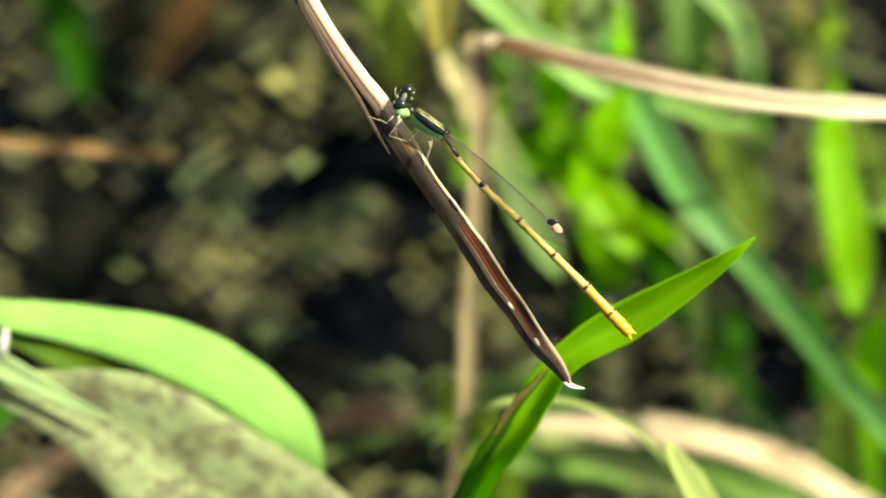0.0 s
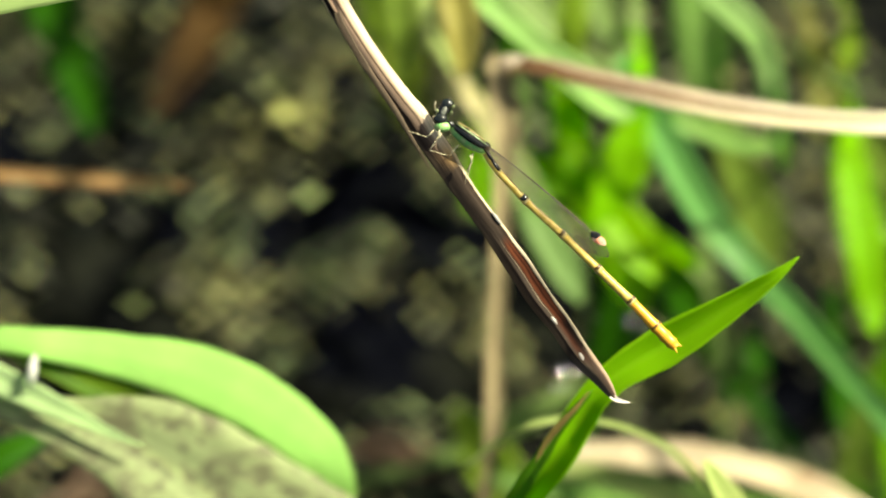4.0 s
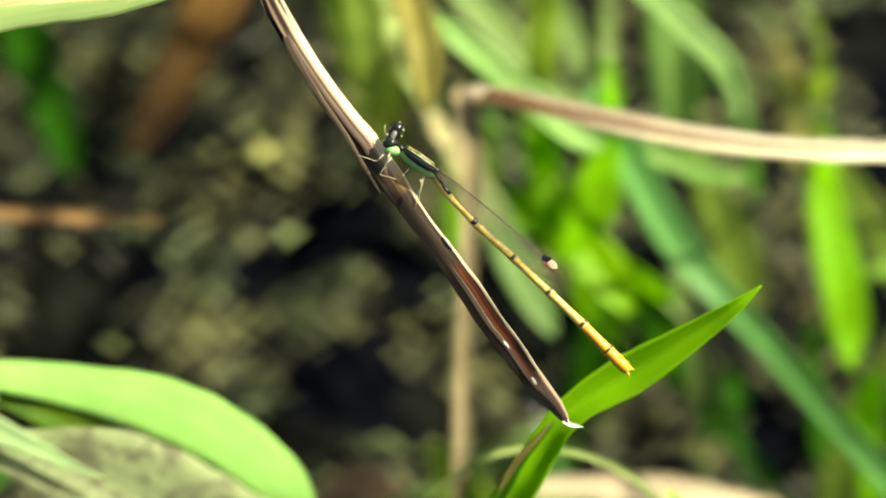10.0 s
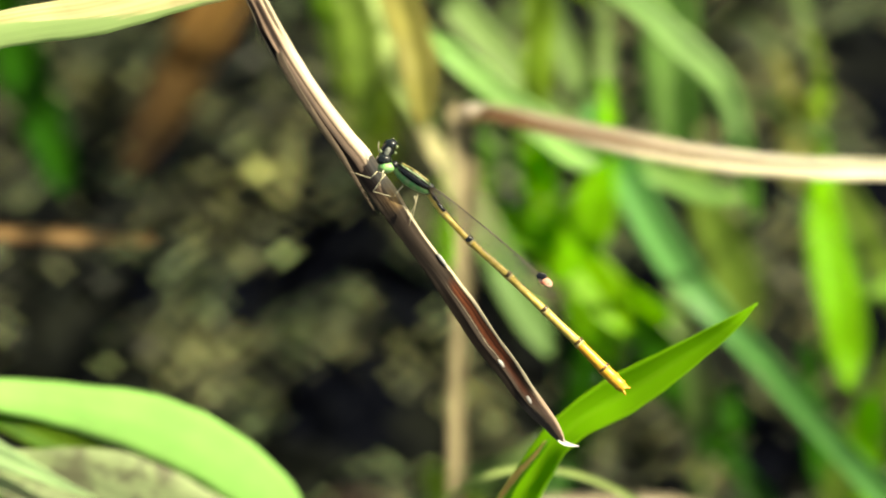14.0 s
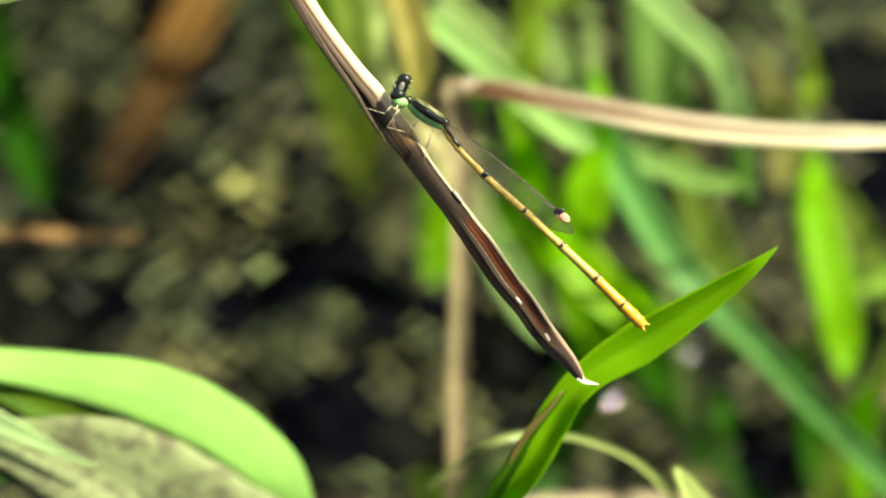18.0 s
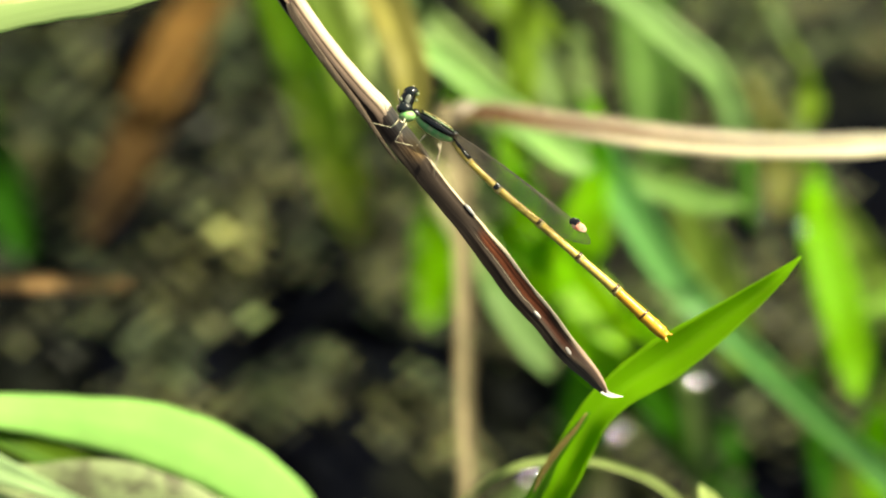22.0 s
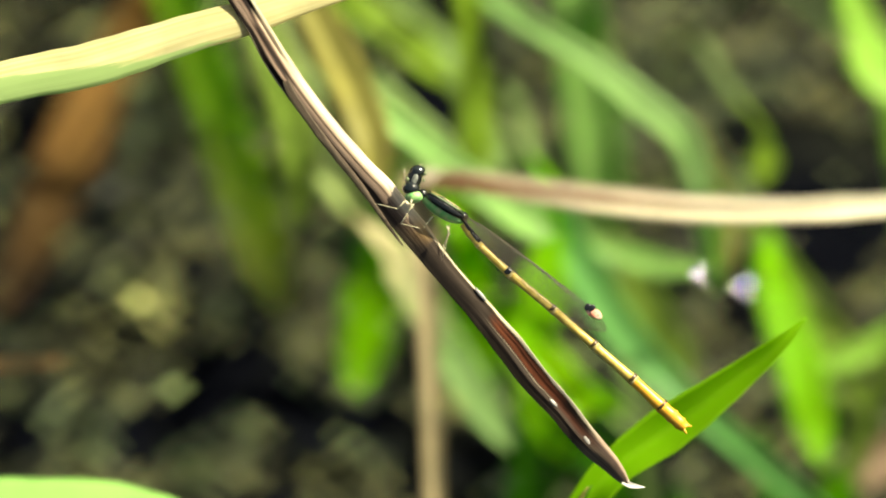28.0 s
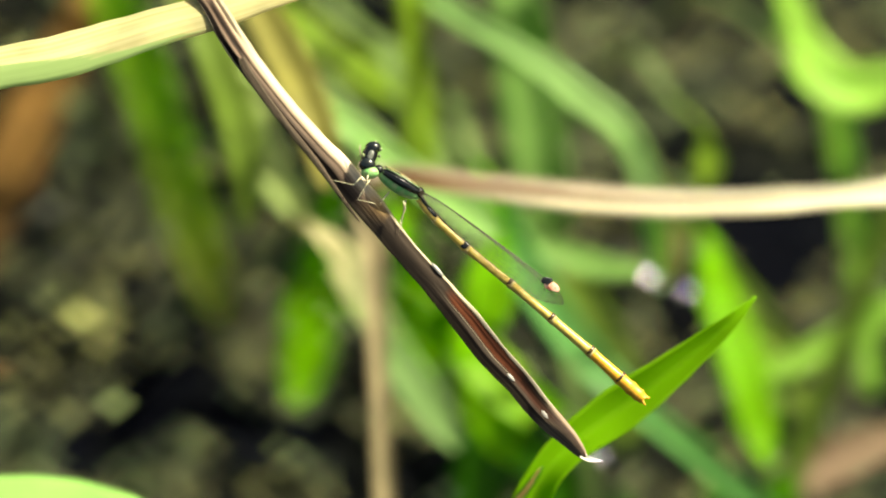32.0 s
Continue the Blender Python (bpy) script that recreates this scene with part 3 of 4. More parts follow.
grow("heartleaf", "vivid green drooping grass leaf glowing in the sun", GLOW, "over", 0.3, [(15.2, 12, 74, 1.5), (15, 8, 76, 2.3), (14, 4, 76, 4.3), (12.9, 0.9, 76, 4.3), (11.7, -1.3, 76, 2.3), (10.8, -2.9, 76, 0.3)])
grow("heartleaf2", "vivid green drooping grass leaf glowing in the sun", GLOW, "drop_end", 0.3, [(-0.2, 6.5, 80, 0.4), (1.1, 5.6, 80, 2.1), (3.1, 3.9, 79, 2.8), (5.7, 2.4, 78, 3.3), (8.7, 1.2, 78, 3.2), (11.8, 0.3, 79, 2.2), (13.3, -0.8, 81, 1.6)])
grow("heartleaf3", "vivid green drooping grass leaf glowing in the sun", GLOW, "over", 0.3, [(11.9, -1.1, 82, 1), (12.9, -3.2, 83, 3.1), (14.1, -5.5, 84, 4.5), (15.3, -8.4, 85, 3.6), (16.2, -10.8, 86, 0.4)])
grow("palestalk", "pale straw-green grass leaf hanging in the clump", PALESTRAW, "over", 0.3, [(-0.1, 9, 70, 1.5), (1.6, 6.5, 72, 2.8), (3.7, 2.6, 74, 3.2), (5.4, -0.5, 76, 3.2), (7.2, -4, 76, 3.3), (8.8, -7.0, 76, 2.8), (10.1, -9.6, 76, 0.5)])
grow("olivesheath", "yellow-olive grass leaf turning straw-coloured", KHAKI, "over", 0.3, [(-7.9, 33.9, 58, 2.4), (-5.3, 27.5, 57, 2.9), (-3.2, 22.1, 55, 3.3), (-2, 18.2, 53, 3.3), (-1.2, 14.8, 52, 3.1), (-1, 12, 52, 2.1), (-1.1, 10.4, 52, 0.4)])
grow("palestalk2", "pale straw-green grass leaf", LIMEPALE, "over", 0.3, [(-11.8, 38.1, 80, 2.4), (-9, 31.7, 80, 2.8), (-6.4, 25.8, 80, 3.1), (-4.1, 19.4, 80, 3.1), (-2, 14, 80, 2.6), (0.5, 9, 80, 0.9)])
grow("leftblade", "green grass leaf yellowing towards its tip", YELLOWING, "over", 0.3, [(-14.7, 38.7, 109, 3.8), (-12.3, 32.5, 111, 4.2), (-10.1, 26.3, 114, 4.7), (-8.4, 20.1, 117, 4.8), (-6.8, 13.8, 120, 4.5), (-5.7, 9.4, 122, 3.5), (-5.2, 6.0, 123, 0.6)])
grow("gblob", "vivid green drooping grass leaf glowing in the sun", GLOW, "over", 0.3, [(4.9, 16.6, 108, 2.1), (3.8, 12.8, 112, 2.8), (2.9, 9.4, 116, 4), (2.5, 6.4, 118, 4.5), (2.2, 2.8, 119, 4.4), (1.6, -0.4, 120, 3), (1.2, -2.2, 120, 0.5)])
grow("gblob2", "vivid green grass leaf deep in the clump", GLOW, "over", 0.3, [(8.5, 10.4, 86, 1.9), (9.3, 6.1, 88, 3.2), (9.8, 2.7, 90, 3.5), (10.6, -0.6, 92, 2.5), (11.1, -3.5, 94, 0.5)])
grow("brownleaf", "broad withered orange-brown leaf standing in the shade", BROWN, "over", 0.3, [(-14.5, 36.8, 121, 3.4), (-16.5, 33.5, 122, 4), (-19.2, 29.3, 123, 4.6), (-21.6, 25.1, 123, 5.2), (-24.0, 20.3, 123, 5.2), (-26.7, 15.0, 123, 4.6), (-29.4, 10.2, 123, 3.2), (-30.8, 7.6, 123, 0.8)])
grow("orange_stem", "thin dry orange-brown grass stalk lying over the water", STEM_BROWN, "side", 0.6, [(-58.8, 2.9, 84, 0.9), (-50.6, 2.4, 84, 0.9), (-44.4, 1.9, 84, 1), (-36.2, 1.4, 84, 1), (-30, 1.1, 84, 0.8), (-25.9, 0.9, 84, 0.2)])
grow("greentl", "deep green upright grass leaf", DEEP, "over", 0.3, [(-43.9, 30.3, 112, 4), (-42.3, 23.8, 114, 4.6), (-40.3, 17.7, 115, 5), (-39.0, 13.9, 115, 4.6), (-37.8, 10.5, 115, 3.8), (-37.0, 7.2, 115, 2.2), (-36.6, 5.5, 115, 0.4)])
grow("strawbottom", "broad bleached straw leaf lying low in the clump", DULLSTRAW, "side", 0.3, [(47.5, -35.4, 86, 2.6), (38.4, -30.6, 86, 3.0), (31.9, -27.2, 86, 3.3), (26.2, -25.3, 87, 3.4), (20.5, -24.4, 88, 3.2), (15.3, -24.0, 88, 2.8), (10.5, -23.7, 88, 2.0), (7.4, -23.8, 88, 0.8)], SUN_FROM - AHEAD * 0.3)
grow("greybottom", "soft pale green leaf lying low in the clump", PALE, "side", 0.3, [(41.8, -32.9, 95, 2.7), (31.1, -30.6, 95, 3.2), (20.4, -28.8, 95, 3.2), (12.9, -27.9, 95, 3.4), (6.6, -27.4, 96, 2.9), (2.8, -26.6, 96, 0.9)])
grow("tendril", "thin pale green tendril curving over", LIMEPALE, "drop_end", 0.5, [(-1.1, -22.2, 40, 0.4), (2.1, -19.4, 38, 0.4), (4.2, -18.3, 36, 0.5), (6.9, -17.7, 36, 0.5), (10.4, -17.9, 36, 0.5), (13.4, -18.8, 36, 0.5), (16, -20.2, 36, 0.5), (18.2, -22.4, 38, 0.5), (20.3, -25.6, 44, 0.4)])
grow("smallleaf", "small light green pointed leaf", LIMEPALE, "drop_end", 0.4, [(18.2, -20.4, 27, 0.3), (18.7, -21.5, 27, 1.6), (19.6, -23.1, 28, 2.6), (21.2, -25.5, 30, 3.2), (23.8, -29.6, 35, 2.8)], SUN_FROM - AHEAD * 0.5)
grow("toplefstraw", "yellow straw leaf with a torn green edge", TORN, "side", -0.2, [(-36.9, 13.2, 0.25, 2.5), (-31.5, 14.3, 0.25, 2.8), (-27, 15, 0.25, 2.9), (-23.2, 15.4, 0.25, 2.9), (-19.4, 16.2, 0.25, 2.9), (-15.5, 17.1, 0.25, 2.6), (-11.6, 17.8, 0.25, 2.2), (-7.8, 18.6, 0.25, 1.7), (-1.9, 19.7, 0.25, 1.1)])
grow("starleaf", "light green grass leaf bending sideways", FRESH, "over", 0.3, [(42.9, 33.3, 86, 2.1), (43.8, 28.6, 88, 2.5), (45, 24.7, 89, 3), (46.1, 21.4, 89, 5.1), (48.6, 19.5, 89, 4.5), (52.2, 19.7, 89, 3.9), (58.5, 20, 88, 2.9)])
grow("starstem", "soft green grass stem", FRESH, "over", 0.3, [(46.9, 23.2, 94, 1.5), (48.1, 20.1, 94, 2.1), (48.8, 15.7, 95, 2.2), (49.6, 9.3, 97, 2.3), (50.4, 2.4, 99, 2.5), (50.5, -6.7, 100, 2)])
grow("diagblade", "soft green grass leaf leaning sideways", FRESH, "side", 0.3, [(67.2, 8, 98, 1.5), (59.1, 4.1, 98, 2.3), (52.2, 0.6, 99, 2.6), (46.6, -2, 100, 2.6), (42.9, -3.4, 100, 2.2), (40.3, -4.3, 100, 0.5)])
grow("browndead", "withered pinkish brown leaf on the water", UMBER_LEAF, "side", 0.3, [(55.9, -9.9, 104, 2.5), (50.7, -11, 104, 3.4), (46.7, -12.3, 104, 4.2), (43.2, -13.9, 104, 3), (40.4, -15.7, 104, 1.5)])
grow("topv1", "bright green upright grass leaf", MEADOW, "over", 0.3, [(8.8, 29.4, 70, 2.3), (9.1, 24, 71, 2.5), (9.1, 20, 72, 2.6), (8.9, 16, 72, 2.8), (8.5, 12.3, 73, 2.3), (8.3, 9.1, 76, 1)])
grow("topv2", "pale green upright grass leaf far in the clump", PALE, "over", 0.3, [(20.7, 30.9, 92, 4.2), (21.3, 25.3, 94, 4.8), (21.7, 20.1, 95, 5.2), (22.1, 14.8, 96, 4.9), (22.7, 9.6, 98, 3.2)])
grow("topv3", "bright green grass leaf leaning back", SAGE, "over", 0.3, [(9, 26.1, 90, 1.9), (10.8, 20.9, 90, 2.3), (12.9, 15.6, 90, 2.6), (14.8, 10.9, 90, 2.4), (16.8, 7.5, 90, 1.3)])
grow("smallstraw", "small dull green leaf tip", MEADOW, "over", 0.3, [(34.7, 16.7, 84, 0.4), (34.8, 14.7, 84, 1.6), (34.7, 13, 84, 2.1), (34.2, 11.4, 84, 0.8)])
grow("yellowblob", "yellowing grass leaf tip", STRAWGREEN, "over", 0.3, [(33.3, 15.6, 108, 1.1), (33.9, 13.5, 109, 2.5), (34.6, 11.3, 110, 3.5), (34.7, 8.6, 110, 3.3), (34.3, 5.8, 110, 0.9)])
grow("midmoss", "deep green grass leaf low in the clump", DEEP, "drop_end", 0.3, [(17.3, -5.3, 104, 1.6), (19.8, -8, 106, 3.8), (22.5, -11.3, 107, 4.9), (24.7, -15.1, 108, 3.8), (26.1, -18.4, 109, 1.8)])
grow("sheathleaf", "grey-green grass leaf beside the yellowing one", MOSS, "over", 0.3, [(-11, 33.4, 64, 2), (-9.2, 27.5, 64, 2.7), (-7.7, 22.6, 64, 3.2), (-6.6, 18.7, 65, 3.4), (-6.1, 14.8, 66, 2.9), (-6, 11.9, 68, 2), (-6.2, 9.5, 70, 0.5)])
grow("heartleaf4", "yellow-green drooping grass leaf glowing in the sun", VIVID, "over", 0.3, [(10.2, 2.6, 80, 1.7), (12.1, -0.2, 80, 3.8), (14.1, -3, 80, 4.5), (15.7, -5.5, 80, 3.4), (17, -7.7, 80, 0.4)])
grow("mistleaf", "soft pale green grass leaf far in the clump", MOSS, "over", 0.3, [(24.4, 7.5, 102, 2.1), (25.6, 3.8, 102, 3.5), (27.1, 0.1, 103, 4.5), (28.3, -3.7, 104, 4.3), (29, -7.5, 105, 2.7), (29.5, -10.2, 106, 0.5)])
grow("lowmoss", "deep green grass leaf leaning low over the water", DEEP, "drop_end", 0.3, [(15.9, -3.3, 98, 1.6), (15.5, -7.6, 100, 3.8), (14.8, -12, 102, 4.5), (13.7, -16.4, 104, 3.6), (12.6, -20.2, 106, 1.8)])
grow("lowedge", "yellowing green grass leaf low in the clump", MOSS, "side", 0.3, [(42.4, -10.8, 92, 2.1), (40.5, -15.1, 94, 3.7), (38.8, -19.4, 96, 4.5), (37.7, -23.7, 98, 4.3), (36.8, -28.1, 100, 2.7), (36.2, -30.8, 100, 0.5)])
grow("lowleft", "dull olive grass leaf low in the clump", SAGE, "drop_end", 0.3, [(10.5, -17.8, 100, 1.1), (7.8, -19.9, 100, 2.1), (4.6, -21.7, 101, 2.7), (0.8, -23.2, 102, 2.9), (-2.4, -25.4, 103, 1.1)])
grow("lowsage2", "yellowish green grass leaf low in the clump", MEADOW, "drop_end", 0.3, [(-0.8, -20.3, 98, 1.6), (0.8, -23.1, 99, 3.7), (2.8, -26.4, 100, 4.8), (4.8, -30.1, 100, 4.3), (6.4, -33.9, 100, 1.8)])
grow("lowpale", "pale green grass leaf lying low in the clump", LIMEPALE, "side", 0.3, [(23.2, -30.1, 90, 2.6), (19, -28.1, 90, 2.9), (15.3, -26.5, 90, 3.1), (11.7, -25.5, 91, 2.8), (8, -25.2, 92, 1.1)])
grow("backlime", "lime-green grass leaf lying far in the clump", MEADOW, "over", 0.3, [(1.8, 37.5, 130, 2.4), (5.9, 33.9, 131, 3.2), (9.9, 30.5, 131, 3.6), (13.3, 27.5, 130, 3), (15.4, 25.1, 128, 0.6)])
grow("curled_litter", "withered pinkish brown leaf curled on the water", UMBER_LEAF, "side", 0.5, [(-12.3, -25.5, 101, 1), (-9.9, -24.1, 103, 2.6), (-6.7, -24.5, 104, 3.4), (-4.2, -26.0, 104, 2.6), (-3.1, -28.5, 105, 0.8)])
grow("brown_litter", "withered brown leaf lying on the mud", UMBER_LEAF, "side", 0.3, [(-39.1, -30.2, 102, 2), (-36.0, -27.9, 104, 3.6), (-32.8, -25.9, 104, 4.2), (-29.5, -25.4, 104, 1.5)])
grow("lowvivid", "short deep green grass leaf standing by the water", DEEP, "drop_end", 0.3, [(27.2, -13.0, 100, 0.5), (27.4, -14.6, 101, 1.7), (27.7, -16.4, 101, 1.9), (28.0, -18.0, 102, 0.9), (28.2, -19.4, 102, 0.5)])
grow("lowvivid2", "fresh green grass leaf standing low by the water", GLOW, "drop_end", 0.3, [(39.9, -13.3, 90, 0.8), (39.6, -15.5, 91, 2.4), (39.4, -18.0, 92, 2.8), (39.5, -20.7, 92, 2.8), (39.8, -23.8, 92, 1.8)])
grow("lowright", "deep green grass leaf standing low in the clump", DEEP, "drop_end", 0.3, [(34.6, -8.8, 98, 0.7), (35.1, -13.1, 99, 1.6), (35.8, -17.9, 100, 2.1), (36.8, -22.8, 100, 2.4), (37.8, -28.1, 100, 2.4), (38.9, -32.5, 100, 1.8)])


CREASE_SHADE = blade_material("crease_shade", (0.10, 0.045, 0.02), (0.22, 0.12, 0.06), (1.0, 0.9, 0.6), 0.2, 0.6)
TAUPE_FOLD = blade_material("taupe_fold", (0.48, 0.38, 0.28), (0.72, 0.61, 0.48), (1.0, 0.95, 0.7), 0.25, 0.6, tip=(0.92, 0.85, 0.68), span=(0.4, 0.9))
ELBOW = blade_material("elbow_straw", (0.16, 0.09, 0.045), (0.44, 0.31, 0.19), (1.1, 1.0, 0.7), 0.25, 0.55, tip=(0.95, 0.89, 0.68), span=(0.10, 0.28))


# ---- the dead blade that stands behind the perch and folds over to the side ----
def folded_straw():
    stem = [(1.3, -24.5, 58, 1.1), (1.8, -19.5, 56, 1.3), (1.9, -12.5, 57, 1.4), (2.3, -5.3, 57, 1.4), (2.5, 1.0, 57, 1.6), (2.7, 6.8, 57, 2.2), (2.2, 11.2, 57, 2.2), (2.6, 12.0, 57, 1.5)]
    blade = [(2.4, 11.0, 57, 0.9), (3.7, 11.5, 56.6, 1.1), (5.7, 11.3, 56, 1.4), (10.4, 10.1, 55, 1.65), (15.2, 9.0, 54, 2.0), (20.0, 8.0, 53, 1.95), (24.8, 7.3, 52, 1.9), (29.6, 6.8, 51, 1.8), (34.4, 6.6, 50, 1.75), (39.5, 6.5, 49, 1.7), (48.0, 6.4, 48, 2.2), (58, 6.0, 47, 1.4)]
    line, widths = to_ground(stem, "drop")
    ob = thing("withered_leaf", line[0], "bleached straw-coloured dead grass leaf folded over at an elbow", "withered leaf", "grass clump")
    fold = [(u + 0.1, v + 0.36 * w + 0.1, d - 1.3, w * k) for (u, v, d, w), k in zip(blade[:9], (0.5, 0.46, 0.44, 0.42, 0.40, 0.36, 0.30, 0.22, 0.06))]
    # a dark brown strip over the blade paints the shade inside the crease
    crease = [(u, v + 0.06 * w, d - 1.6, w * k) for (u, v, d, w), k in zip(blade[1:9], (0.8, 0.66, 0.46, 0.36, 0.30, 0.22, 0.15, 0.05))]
    knob = [(1.9, 10.8, 56, 0.4), (2.5, 11.6, 55.4, 1.0), (3.4, 12.0, 55.2, 0.9), (4.5, 11.9, 55.2, 0.3)]
    for name, pts, curl, m in (("stem", None, 0.5, STALK), ("blade", blade, 0.6, ELBOW), ("crease", crease, 0.2, CREASE_SHADE), ("fold", fold, 0.3, TAUPE_FOLD), ("knee", knob, 0.4, TAUPE_FOLD)):
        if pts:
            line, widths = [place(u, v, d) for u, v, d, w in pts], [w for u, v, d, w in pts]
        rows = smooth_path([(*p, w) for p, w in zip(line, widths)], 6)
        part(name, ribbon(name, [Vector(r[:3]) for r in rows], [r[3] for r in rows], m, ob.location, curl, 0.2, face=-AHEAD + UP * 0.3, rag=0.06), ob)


folded_straw()


TORN_EDGE = blade_material("withered_margin", (0.16, 0.13, 0.03), (0.36, 0.29, 0.10), (1.1, 1.0, 0.6), 0.3, 0.6)
# the folded margin along the foot of the bright leaf beside the perch
side_leaf = LEAVES["perch_side_leaf"]
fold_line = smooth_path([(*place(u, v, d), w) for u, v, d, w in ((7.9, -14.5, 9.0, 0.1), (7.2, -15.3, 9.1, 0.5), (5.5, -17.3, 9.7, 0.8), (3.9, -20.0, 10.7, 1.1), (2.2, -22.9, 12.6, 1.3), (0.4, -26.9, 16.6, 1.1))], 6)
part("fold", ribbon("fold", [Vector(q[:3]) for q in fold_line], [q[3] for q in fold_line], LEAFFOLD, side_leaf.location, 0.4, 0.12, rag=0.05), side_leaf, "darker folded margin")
worn_line = smooth_path([(*place(u, v, d), w) for u, v, d, w in ((7.6, -14.6, 8.7, 0.1), (6.7, -15.8, 8.8, 0.3), (5.4, -17.2, 9.2, 0.5), (4.3, -18.8, 9.8, 0.4), (3.6, -20.2, 10.3, 0.1))], 6)
part("withered_margin", ribbon("withered_margin", [Vector(q[:3]) for q in worn_line], [q[3] for q in worn_line], TORN_EDGE, side_leaf.location, 0.3, 0.08, rag=0.1), side_leaf, "withered tan margin")


# the white collar where the pointed leaf leaves its sheath
collar_leaf = LEAVES["pointed_grass_leaf"]
part("collar", tube("collar", [place(*p) for p in ((-35.6, -12.4, 30.2), (-35.7, -13.2, 29.6), (-35.8, -14.1, 29.6), (-35.9, -14.8, 30.2))], [0.18, 0.30, 0.34, 0.2], plain("white_collar", (0.85, 0.88, 0.80), 0.4), collar_leaf.location, 8), collar_leaf, "white collar")


# ---- the perch: a withered, rolled grass leaf ----
def perch_material(name, zones, rough=0.65):
    """Zones along the leaf: where each ends, and its colours across."""
    m, n, l = shader(name)
    grain, uv = streaks(n, l, 12, 5.0, 6.0)
    cut = n.new("ShaderNodeSeparateXYZ")
    l.new(uv, cut.inputs[0])
    wob = node(n, "TexNoise", Scale=1.0, Detail=4.0)
    mp = n.new("ShaderNodeMapping")
    mp.inputs["Scale"].default_value = (3, 26, 1)
    l.new(uv, mp.inputs[0])
    l.new(mp.outputs[0], wob.inputs[0])
    moved = []
    for size, source in ((0.14, cut.outputs[0]), (0.03, cut.outputs[1])):
        shift = n.new("ShaderNodeMath")
        shift.operation = "MULTIPLY_ADD"
        shift.inputs[1].default_value = size
        l.new(wob.outputs[0], shift.inputs[0])
        l.new(source, shift.inputs[2])
        moved.append(shift.outputs[0])
    colour = None
    for end, stops in zones:
        here = ramp(n, l, moved[0], [(p + 0.07, c) for p, c in stops])
        if colour is None:
            colour = here
        else:
            fade = ramp(n, l, moved[1], [(start, (0, 0, 0)), (start + 0.025, (1, 1, 1))])
            colour = mixed(n, l, fade, colour, here)
        start = end
    fine = ramp(n, l, grain, [(0.3, (0.40, 0.37, 0.35)), (0.68, (1.25, 1.22, 1.18))])
    colour = mixed(n, l, 0.8, colour, fine, "MULTIPLY")
    p = node(n, "BsdfPrincipled", Roughness=rough)
    p.inputs["Specular IOR Level"].default_value = 0.12
    l.new(colour, p.inputs["Base Color"])
    bump = node(n, "Bump", Strength=0.6, Distance=0.0001)
    l.new(grain, bump.inputs["Height"])
    l.new(bump.outputs[0], p.inputs["Normal"])
    out = n.new("ShaderNodeOutputMaterial")
    l.new(p.outputs[0], out.inputs[0])
    return m


# near-black slits and the darker left flank carry painted shade over the leaf's browns
CREAM, SLIT_SHADE = (0.62, 0.54, 0.39), (0.010, 0.006, 0.005)
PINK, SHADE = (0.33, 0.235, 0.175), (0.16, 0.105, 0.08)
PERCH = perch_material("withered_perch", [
    (0.25, [(0.0, SLIT_SHADE), (0.15, SLIT_SHADE), (0.21, PINK), (0.36, (0.34, 0.25, 0.19)), (0.50, SHADE), (0.56, SLIT_SHADE), (0.86, SLIT_SHADE), (0.94, CREAM)]),
    (0.345, [(0.0, (0.50, 0.42, 0.30)), (0.06, SLIT_SHADE), (0.20, SLIT_SHADE), (0.28, PINK), (0.36, SHADE), (0.42, SLIT_SHADE), (0.54, (0.07, 0.048, 0.038)), (0.64, PINK), (0.80, CREAM)]),
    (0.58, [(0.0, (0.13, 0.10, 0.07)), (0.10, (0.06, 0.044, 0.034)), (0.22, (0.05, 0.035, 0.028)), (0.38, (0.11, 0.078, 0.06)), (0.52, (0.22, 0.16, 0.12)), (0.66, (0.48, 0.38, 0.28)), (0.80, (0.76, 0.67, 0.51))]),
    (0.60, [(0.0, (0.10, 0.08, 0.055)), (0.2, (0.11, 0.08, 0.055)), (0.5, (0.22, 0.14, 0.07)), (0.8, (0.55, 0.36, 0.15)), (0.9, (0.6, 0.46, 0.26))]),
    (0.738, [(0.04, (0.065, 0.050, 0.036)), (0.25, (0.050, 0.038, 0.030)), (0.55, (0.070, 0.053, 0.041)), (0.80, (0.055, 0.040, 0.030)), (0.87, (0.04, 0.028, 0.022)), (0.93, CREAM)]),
    (0.865, [(0.03, (0.050, 0.038, 0.027)), (0.12, (0.032, 0.023, 0.017)), (0.38, (0.042, 0.030, 0.023)), (0.45, (0.035, 0.025, 0.018)), (0.475, (0.26, 0.21, 0.15)), (0.50, SLIT_SHADE), (0.54, (0.14, 0.042, 0.02)), (0.64, (0.26, 0.085, 0.04)), (0.71, (0.12, 0.038, 0.02)), (0.80, (0.21, 0.068, 0.034)), (0.87, (0.04, 0.016, 0.01)), (0.93, CREAM)]),
    (0.93, [(0.05, (0.060, 0.047, 0.034)), (0.20, (0.038, 0.028, 0.021)), (0.36, (0.055, 0.040, 0.030)), (0.45, (0.045, 0.020, 0.013)), (0.60, (0.10, 0.038, 0.022)), (0.75, (0.03, 0.018, 0.013)), (0.86, SLIT_SHADE), (0.93, CREAM)]),
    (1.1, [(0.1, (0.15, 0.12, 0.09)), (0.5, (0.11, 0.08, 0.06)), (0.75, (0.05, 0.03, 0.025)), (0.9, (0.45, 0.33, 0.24))])])
